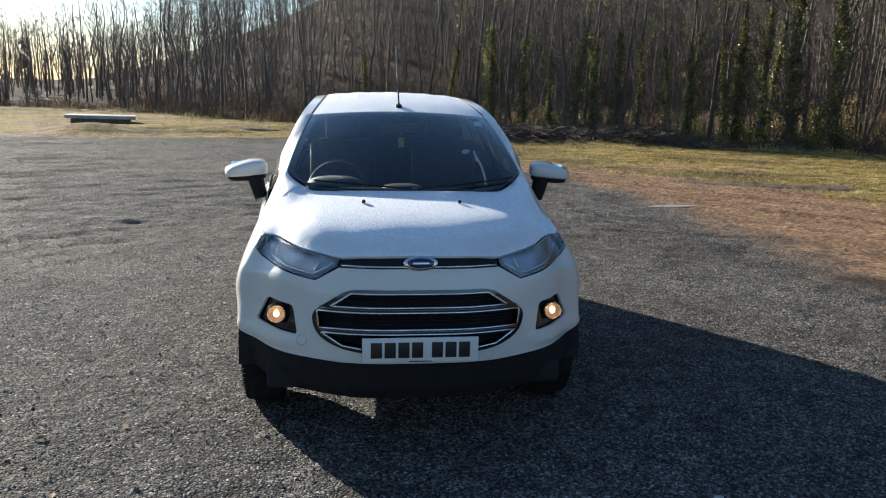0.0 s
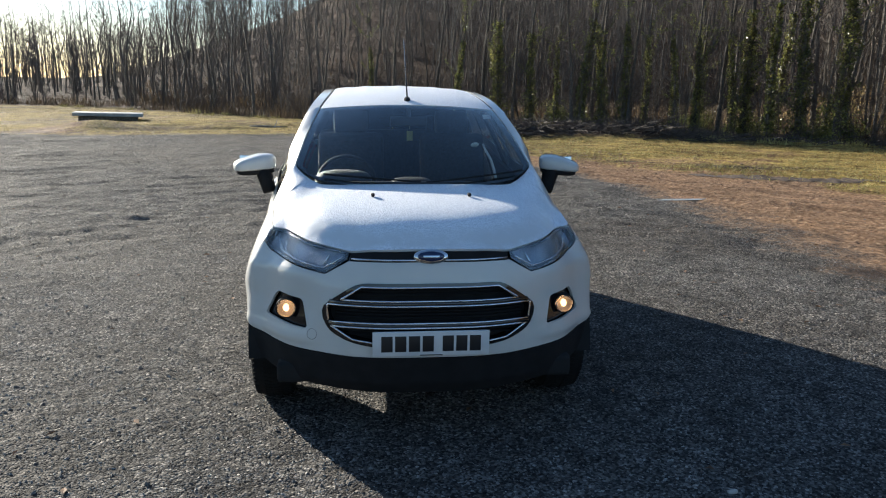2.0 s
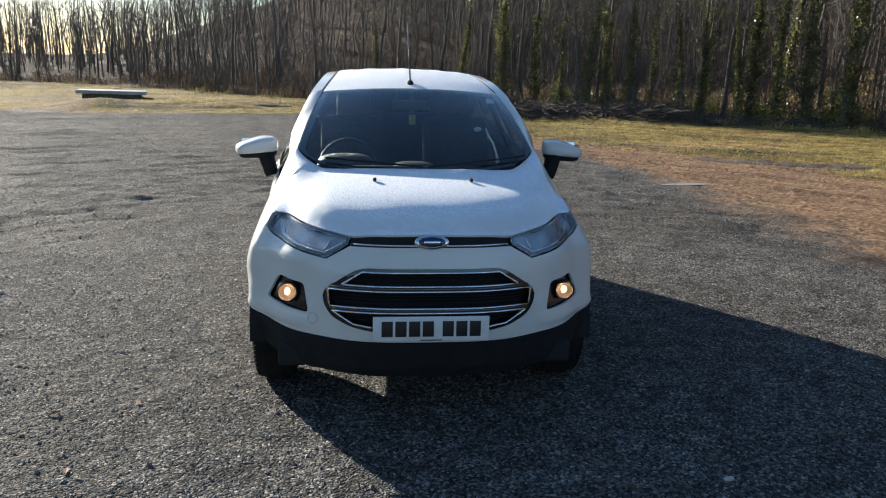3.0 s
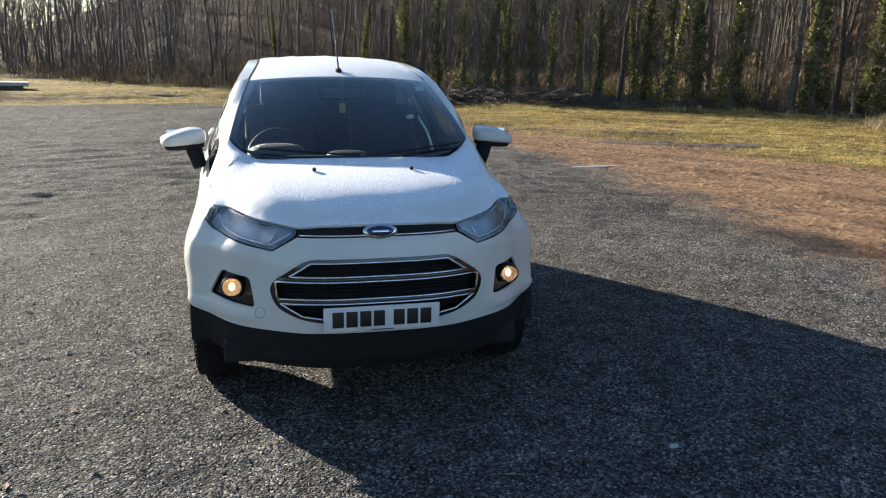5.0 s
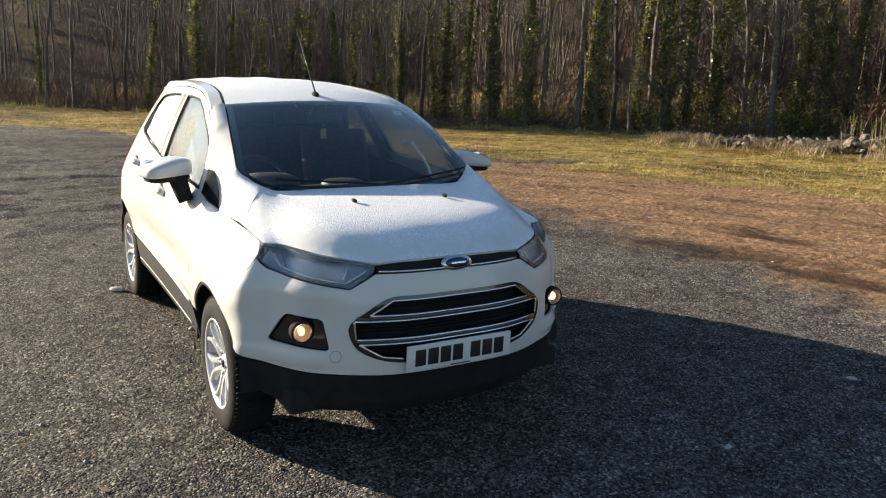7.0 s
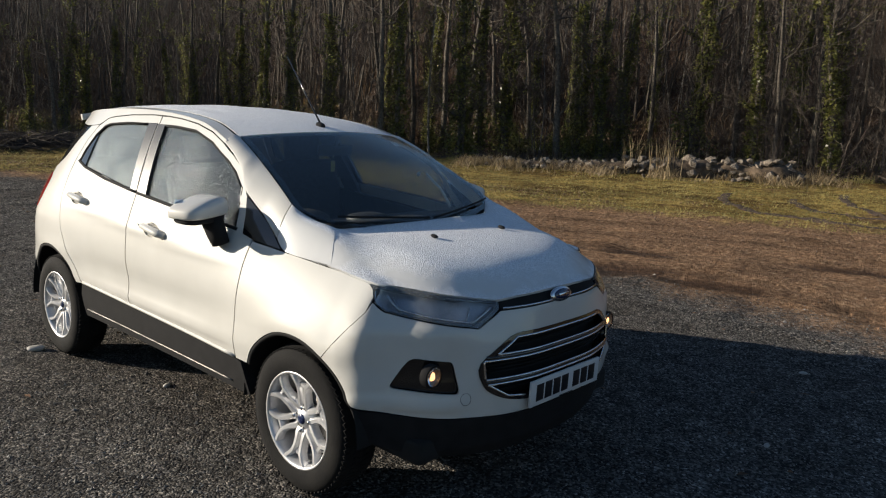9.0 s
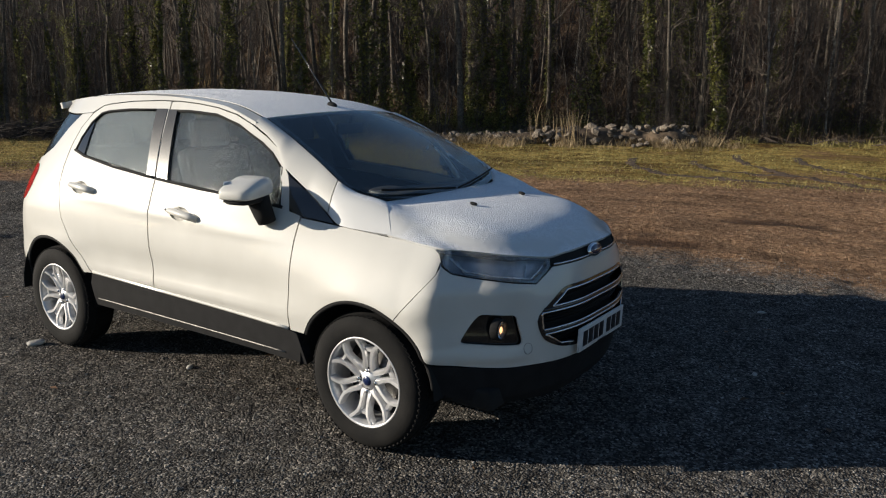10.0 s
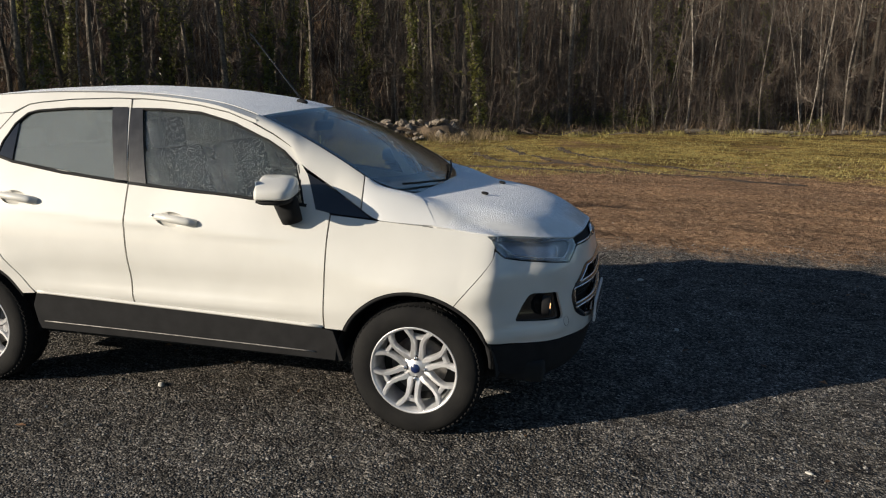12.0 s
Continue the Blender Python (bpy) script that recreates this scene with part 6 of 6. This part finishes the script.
    s.tube(on_skin(path(*q, n=12), 0.006), [0.004] * 23, 6)
    carpart(part("sill_crease", s, STEEL, car))
    s = Soup()
    q = nm([(0.455, 0.507), (1.483, 0.537), (2.08, 0.556)])
    s.tube(on_skin(path(*q, n=14), 0.000), [0.009] * 27, 6)
    carpart(part("door_edge_trim", s, PAINT, car))
    # arch lips
    for yc, r, a0, a1 in ((0.0, 0.392, 26, 175), (2.521, 0.405, 5, 150)):
        s = Soup()
        q = nm(arc(yc, r - 0.010, a0, a1, 30))
        s.tube(on_skin(q, -0.012), [0.012] * len(q), 6)
        carpart(part("arch_lip", s, BLACK, car))
        s = Soup()
        n = 24
        ring = arc(yc, r + 0.004, 0, 180, n)
        v = [(side * 0.852, y, z) for y, z in ring] + [(side * 0.52, y, z) for y, z in ring]
        s.add(v, [(i, i + 1, n + i + 1, n + i) for i in range(n - 1)])
        s.add([(side * 0.52, yc, 0.33)] + [(side * 0.52, y, z) for y, z in ring], [(0, i + 1, i + 2) for i in range(n - 1)])
        carpart(part("arch_liner", s, DARK, car))
    # head lamp
    hl = [(1.060, 0.970), (0.90, 0.960), (0.72, 0.944), (0.55, 0.927), (0.402, 0.909), (0.404, 0.880), (0.502, 0.817), (0.66, 0.838), (0.80, 0.856), (0.90, 0.873), (0.985, 0.908), (1.03, 0.945)]
    hl = [(side * a, b) for a, b in hl]
    cx = np.mean(hl, 0)
    inn = [tuple(cx + (np.array(p) - cx) * [0.95, 0.85]) for p in hl]
    lamp = carpart(panel("headlight_frame", hl, skin, GLOSS, car, [inn], thick=0.02, lift=-0.002, step=0.02, label="gloss black headlight surround"))
    pane = panel("headlight_lens", hl, skin, HEADLENS, lamp, thick=0.003, lift=0.002, step=0.03)
    pane.visible_shadow = False
    panel("headlight_bowl", hl, skin, REFLECTOR, lamp, thick=0.004, lift=-0.045, step=0.03, label="dull silver reflector")
    for u, lean, top, low, w in ((0.83, 0.035, 0.940, 0.878, 0.007), (0.545, -0.02, 0.905, 0.850, 0.004)):
        q = [(side * (u + lean * t), low + (top - low) * t) for t in np.linspace(0, 1, 7)]
        s = Soup()
        s.tube(on_skin(q, -0.038), [w * k for k in (0.6, 0.9, 1.0, 1.0, 0.95, 0.8, 0.5)], 8)
        part("reflector_vane", s, CHROME, lamp)
    s = Soup()
    q = [(side * 0.90, 0.935), (side * 0.83, 0.882), (side * 0.70, 0.860), (side * 0.525, 0.838), (side * 0.435, 0.892)]
    s.tube(on_skin(path(*q, n=8), -0.014), [0.0055] * 29, 6)
    part("light_strip", s, CHROME, lamp)
    # fog lamp
    fg = [(side * a, b) for a, b in FOG]
    bez = carpart(panel("fog_bezel", rounded([(side * (0.715 + (a - 0.715) * 0.985), 0.630 + (b - 0.630) * 0.98) for a, b in FOG], 0.025), skin, GLOSS, car, thick=0.02, lift=-0.022, step=0.02, label="gloss black fog lamp recess"))
    c = Vector((side * 0.648, -0.592, 0.638))
    m = Matrix.Translation(c) @ Matrix.Rotation(radians(90), 4, "X") @ Matrix.Rotation(0, 4, "Y")
    s = Soup()
    s.lathe([(0.047, -0.02), (0.047, 0.014), (0.042, 0.018), (0.040, 0.012)], m, 32)
    part("fog_ring", s, BLACK, bez)
    s = Soup()
    s.lathe([(0.041, 0.010), (0.030, -0.006), (0.012, -0.016), (0.0005, -0.017)], m, 32)
    part("fog_reflector", s, STEEL, bez)
    s = Soup()
    s.blob(m @ Matrix.Translation((0, 0, -0.004)), 0.013, 0.017, 0.010, 2, 16, 8)
    part("fog_bulb", s, GLOW, bez, "warm lit fog lamp bulb")
    s = Soup()
    s.blob(m @ Matrix.Translation((0, 0, 0.010)), 0.041, 0.041, 0.009, 2, 24, 8)
    ln = part("fog_lens", s, CLEAR, bez)
    ln.visible_shadow = False
    # mirror
    mc = pose(side * 0.925, 0.655, 1.160, 0, side * -3, side * -12)
    s = Soup()
    s.blob(mc, 0.122, 0.106, 0.066, 4.0, 36, 22)
    for i, v in enumerate(s.v):
        v = Vector(v)
        lv = mc.inverted() @ v
        if lv.y > 0.058:
            lv.y = 0.058
        lv.z = lv.z * (1 - 0.46 * max(0, side * lv.x + 0.02) / 0.138) if lv.z > 0 else lv.z * 0.42
        lv.z -= 0.012 * (side * lv.x) / 0.1
        s.v[i] = tuple(mc @ lv)
    mirror = carpart(part("door_mirror", s, PAINT, car))
    s = Soup()
    s.blob(mc @ pose(side * -0.006, -0.010, -0.031, 0, side * 6, 0), 0.110, 0.080, 0.023, 3.2, 28, 14)
    part("mirror_base", s, BLACK, mirror, "black lower shell")
    s = Soup()
    s.blob(mc @ pose(side * 0.050, -0.060, -0.016, 0, side * 6, side * 20), 0.066, 0.040, 0.007, 2.6, 20, 8)
    part("indicator", s, CLEAR, mirror, "slim clear indicator strip")
    s = Soup()
    s.box(mc @ pose(0, 0.059, 0.0), 0.082, 0.002, 0.050, 0.001)
    part("mirror_glass", s, CHROME, mirror)
    s = Soup()
    s.tube([(side * 0.872, 0.632, 1.135), (side * 0.860, 0.624, 1.092), (side * 0.848, 0.616, 1.049), (side * 0.834, 0.608, 1.006)], [0.048, 0.045, 0.042, 0.038], 14, squash=1.4)
    part("mirror_arm", s, BLACK, mirror)
    # tail lamp
    carpart(panel("tail_light", rounded(nm([(2.79, 1.11), (2.83, 1.15), (2.97, 1.13), (3.0, 0.91), (2.88, 0.93), (2.815, 1.0)]), 0.03), skin, REDLENS, car, lift=0.006, thick=0.05, step=0.03, label="red tail light"))

# --- tail
U_MAX = 5.10
tail = [(4.30, 0.62), (4.55, 0.62), (U_MAX - 0.001, 0.62), (U_MAX - 0.001, 1.16), (4.30, 1.16)]
for side in (-1, 1):
    t = [(side * a, b) for a, b in tail]
    carpart(panel("tailgate", t, skin, PAINT, car, step=0.06))
    carpart(panel("rear_window", [(side * a, b) for a, b in ((4.20, 1.17), (U_MAX - 0.001, 1.17), (U_MAX - 0.001, 1.50), (4.20, 1.48))], skin, GLOSS, car, step=0.06, lift=-0.005))
    carpart(panel("rear_bumper", [(side * a, b) for a, b in ((4.28, 0.50), (4.40, 0.32), (U_MAX - 0.001, 0.28), (U_MAX - 0.001, 0.61), (4.30, 0.61))], skin, BLACK, car, step=0.06))
carpart(panel("spoiler", both([(0.0, 2.988), (0.47, 2.934), (0.475, 2.96), (0.36, 2.995), (0.0, 3.025)]), lambda p: np.stack([p[:, 0], p[:, 1], roof_z(p[:, 0], p[:, 1]) + 0.002], 1), PAINT, car, thick=0.04, step=0.03))

# --- floor pan and bulkheads so that no light passes through the body
s = Soup()
s.box(pose(0, 1.26, 0.32), 0.70, 1.85, 0.05, 0.02)
s.box(pose(0, 0.52, 0.64), 0.66, 0.03, 0.33, 0.01)
carpart(part("floor_pan", s, DARK, car))
s = Soup()
s.box(pose(0, -0.12, 0.66), 0.50, 0.45, 0.27, 0.05)
carpart(part("engine_bay", s, DARK, car))


# --- wheels
def blade_spoke(s, pts, widths, depth):
    """A cast arm with a flat chamfered face: pts run along its crest, widths are half widths."""
    pts = [Vector(p) for p in pts]
    out = Vector((-1, 0, 0))
    base, n = len(s.v), len(pts)
    for i, p in enumerate(pts):
        t = (pts[min(i + 1, n - 1)] - pts[max(i - 1, 0)]).normalized()
        a = t.cross(out).normalized()
        w = widths[i]
        for x, z in ((-w * 1.25, -depth), (-w, -0.007), (-w * 0.62, 0.0), (w * 0.62, 0.0), (w, -0.007), (w * 1.25, -depth)):
            s.v.append(tuple(p + a * x + out * z))
    for i in range(n - 1):
        for k in range(6):
            q, r = base + i * 6, (k + 1) % 6
            s.f.append((q + k, q + r, q + 6 + r, q + 6 + k))


def make_wheel():
    X = Matrix.Rotation(radians(-90), 4, "Y")          # local z to -x, the outside of the wheel
    R, W = 0.326, 0.1025
    prof = [(0.205, -W + 0.012), (0.222, -W + 0.002), (0.262, -W - 0.003), (0.295, -W + 0.004), (0.313, -W + 0.020), (0.322, -W + 0.040), (R, -0.03), (R, 0.03), (0.322, W - 0.040), (0.313, W - 0.020), (0.295, W - 0.004), (0.262, W + 0.003), (0.222, W - 0.002), (0.205, W - 0.012)]
    w = thing("wheel_build", "", "")
    tyre = Soup()
    tyre.lathe(prof, X, 72)
    ty = part("tyre", tyre, RUBBER, w)
    tread = Soup()
    for k in range(72):
        a = 2 * math.pi * k / 72
        for off, tilt in ((-0.070, 24), (-0.024, -18), (0.024, 18), (0.070, -24)):
            rr = R if abs(off) < 0.05 else R - 0.010
            m = Matrix.Rotation(a, 4, "X") @ pose(off, 0, rr, 0, (8 if off > 0 else -8) if abs(off) > 0.05 else 0, tilt)
            tread.box(m, 0.019, 0.0105, 0.0035, 0.001)
    part("tread", tread, RUBBER, ty, smooth=False)
    rim = Soup()
    rim.lathe([(0.213, 0.088), (0.217, 0.094), (0.214, 0.099), (0.206, 0.096), (0.199, 0.080), (0.192, 0.02), (0.186, -0.05), (0.208, -0.085), (0.213, -0.09)], X, 64)
    part("rim", rim, ALLOY, w)
    disc = Soup()
    disc.lathe([(0.02, 0.012), (0.06, 0.012), (0.065, 0.0), (0.138, 0.0), (0.138, -0.02), (0.06, -0.02)], X, 48)
    part("brake_disc", disc, STEEL, w)
    drum = Soup()
    drum.lathe([(0.001, -0.03), (0.19, -0.03), (0.19, -0.05), (0.001, -0.05)], X, 40)
    part("inner_face", drum, DARK, w)

    def pt(r, ang, out):
        return X @ Vector((r * math.cos(radians(ang)), r * math.sin(radians(ang)), out))

    for k in range(6):
        sp = Soup()
        a = 60 * k
        for sg in (-1, 1):
            blade_spoke(sp, [pt(0.048, a + sg * 24, 0.060), pt(0.070, a + sg * 18, 0.069), pt(0.100, a + sg * 11.5, 0.074), pt(0.132, a + sg * 9.5, 0.080), pt(0.158, a + sg * 10.5, 0.086), pt(0.180, a + sg * 14.0, 0.090), pt(0.209, a + sg * 18.5, 0.093)],
                        [0.0150, 0.0135, 0.0115, 0.0108, 0.0105, 0.0105, 0.0115], 0.034)
        blade_spoke(sp, [pt(0.160, a - 9, 0.074), pt(0.157, a, 0.076), pt(0.160, a + 9, 0.074)], [0.010] * 3, 0.03)
        sharp(part("spoke", sp, ALLOY, w), 30)
    cen = Soup()
    cen.lathe([(0.0005, 0.066), (0.028, 0.066), (0.036, 0.058), (0.064, 0.054), (0.070, 0.046), (0.070, 0.020), (0.050, 0.0)], X, 40)
    part("hub", cen, ALLOY, w)
    cap = Soup()
    cap.lathe([(0.0005, 0.0715), (0.020, 0.0710), (0.0235, 0.066)], X, 28)
    part("hub_cap", cap, BLUE, w, "dark blue centre cap")
    for k in range(4):
        nut = Soup()
        m = X @ Matrix.Rotation(radians(90 * k + 5), 4, "Z") @ Matrix.Translation((0.051, 0, 0.050))
        nut.lathe([(0.0005, 0.022), (0.008, 0.022), (0.0105, 0.016), (0.0105, 0.0)], m, 6)
        part("wheel_nut", nut, CHROME, w)
        # flat dark disc painted as the shade round the nut, no hole is cut
        pit = Soup()
        pit.lathe([(0.0005, 0.0075), (0.0150, 0.0075)], m, 18)
        part("nut_recess", pit, DARK, w)
    return w


def wheels():
    w = make_wheel()
    kids = list(w.children)
    for side, y, turn in ((-1, 0.0, 6), (-1, 2.521, 33), (1, 0.0, 12), (1, 2.521, 48)):
        m = Matrix.Translation((side * 0.757, y - 1.26, 0.326)) @ Matrix.Rotation(0 if side < 0 else math.pi, 4, "Z") @ Matrix.Rotation(radians(turn), 4, "X")
        tyre = next(k for k in kids if k.name.startswith("tyre"))
        for o in [tyre] + [k for k in kids if k is not tyre]:
            c = o.copy()
            scene.collection.objects.link(c)
            c.name = "wheel" if o is tyre else o.name.split(".")[0]
            if o is tyre:
                c.parent, c.matrix_basis = car, m
                c["label"] = "black tyre on a silver split-spoke alloy wheel"
                root = c
                for g in o.children:
                    gc = g.copy()
                    scene.collection.objects.link(gc)
                    gc.parent = root
            else:
                c.parent = root
    for o in list(w.children_recursive) + [w]:
        bpy.data.objects.remove(o)


wheels()


# --- cabin
def seat(x, y):
    s = Soup()
    s.box(pose(x, y, 0.62, 8, 0, 0), 0.24, 0.25, 0.09, 0.05)
    st = carpart(part("seat", s, CLOTH, car, "dark cloth seat"))
    s = Soup()
    s.box(pose(x, y + 0.29, 0.98, -16, 0, 0), 0.23, 0.07, 0.33, 0.05)
    part("backrest", s, CLOTH, st)
    s = Soup()
    s.box(pose(x, y + 0.40, 1.375, -8, 0, 0), 0.12, 0.045, 0.085, 0.03)
    part("headrest", s, CLOTH, st)
    for d in (-0.05, 0.05):
        s = Soup()
        s.tube([(x + d, y + 0.36, 1.22), (x + d, y + 0.395, 1.34)], [0.007] * 2, 8)
        part("headrest_post", s, STEEL, st)


def cabin():
    for x in (-0.36, 0.36):
        seat(x, 1.18)
    s = Soup()
    s.box(pose(0, 2.12, 0.66, 6, 0, 0), 0.62, 0.24, 0.10, 0.05)
    s.box(pose(0, 2.42, 0.98, -14, 0, 0), 0.62, 0.07, 0.30, 0.05)
    bench = carpart(part("rear_bench", s, CLOTH, car, "dark cloth rear bench"))
    for x in (-0.38, 0.38):
        s = Soup()
        s.box(pose(x, 2.50, 1.32, -8, 0, 0), 0.12, 0.045, 0.075, 0.03)
        part("headrest", s, CLOTH, bench)
    s = Soup()
    s.box(pose(0, 0.50, 1.02, -8, 0, 0), 0.66, 0.30, 0.055, 0.03)
    s.box(pose(0, 0.72, 0.86), 0.64, 0.10, 0.16, 0.04)
    s.box(pose(0, 0.80, 0.66), 0.13, 0.25, 0.16, 0.03)
    dash = carpart(part("dashboard", s, TRIM, car))
    s = Soup()
    s.blob(pose(-0.40, 0.60, 1.075, 0, 0, 0), 0.17, 0.12, 0.062, 2.6, 24, 12)
    part("instrument_hood", s, TRIM, dash)
    s = Soup()
    s.blob(pose(0.0, 0.52, 1.072, 0, 0, 0), 0.12, 0.09, 0.03, 2.6, 24, 12)
    part("screen_hood", s, TRIM, dash)
    s = Soup()
    m = pose(-0.385, 0.84, 1.03, 62, 0, 0)
    ring = [m @ Vector((0.18 * math.cos(a), 0.18 * math.sin(a), 0)) for a in np.linspace(0, 2 * math.pi, 41)]
    s.tube(ring, [0.011] * 41, 8, cap=False)
    wheel = carpart(part("steering_wheel", s, TRIM, car))
    s = Soup()
    s.box(m @ pose(0, 0, -0.015), 0.075, 0.06, 0.03, 0.02)
    for a in (0, 180, 270):
        s.box(m @ pose(0, 0, -0.01, 0, 0, a) @ pose(0.12, 0, 0), 0.06, 0.014, 0.008, 0.004)
    part("steering_hub", s, TRIM, wheel)
    s = Soup()
    s.box(pose(0, 0.80, 1.415, 15, 0, 0), 0.115, 0.012, 0.030, 0.01)
    s.tube([(0, 0.80, 1.43), (0, 0.78, 1.49)], [0.012] * 2, 8)
    carpart(part("rear_view_mirror", s, TRIM, car))
    s = Soup()
    s.box(pose(0.01, 0.83, 1.325, 0, 0, 20), 0.020, 0.002, 0.030, 0.001)
    s.tube([(0.01, 0.83, 1.37), (0.0, 0.81, 1.40)], [0.0015] * 2, 4)
    carpart(part("air_freshener", s, YELLOW, car, "yellow card hanging from the mirror"))
    s = Soup()
    s.tube([(0.42, 0.50, 1.30), (0.43, 0.47, 1.27), (0.455, 0.42, 1.22), (0.47, 0.38, 1.16), (0.475, 0.36, 1.12)], [0.006, 0.007, 0.007, 0.008, 0.010], 8)
    s.blob(pose(0.375, 0.52, 1.295, 20, 0, 30), 0.03, 0.008, 0.014, 2.2, 12, 8)
    carpart(part("phone_holder", s, PAPER, car, "pale curved phone holder behind the windscreen"))
    # roof lining and door linings
    carpart(panel("roof_lining", both([(0.0, 0.93), (0.44, 1.0), (0.44, 2.7), (0.0, 2.75)]), lambda p: np.stack([p[:, 0], p[:, 1], roof_z(p[:, 0], p[:, 1]) - 0.04], 1), CLOTH, car, step=0.12))
    for side in (-1, 1):
        carpart(panel("door_lining", [S(y, z, side) for y, z in ((0.52, 0.40), (0.52, 1.02), (1.5, 1.10), (2.30, 1.18), (2.30, 0.8), (2.0, 0.45))], skin, TRIM, car, lift=-0.05, thick=0.02, step=0.08))
        carpart(panel("pillar_lining", [S(y, z, side) for y, z in ((1.45, 1.1), (1.57, 1.53), (1.70, 1.53), (1.60, 1.1))], skin, TRIM, car, lift=-0.03, thick=0.02, step=0.06))
    # wipers
    for x0, x1 in ((-0.50, 0.02), (0.05, 0.60)):
        q = screen_map(np.array([(x0 + (x1 - x0) * t, 0.045 + 0.02 * math.sin(3 * t)) for t in np.linspace(0, 1, 10)]))
        s = Soup()
        s.tube([(a, b - 0.008, c + 0.016) for a, b, c in q], [0.0055] * 10, 6)
        carpart(part("wiper", s, BLACK, car))


cabin()
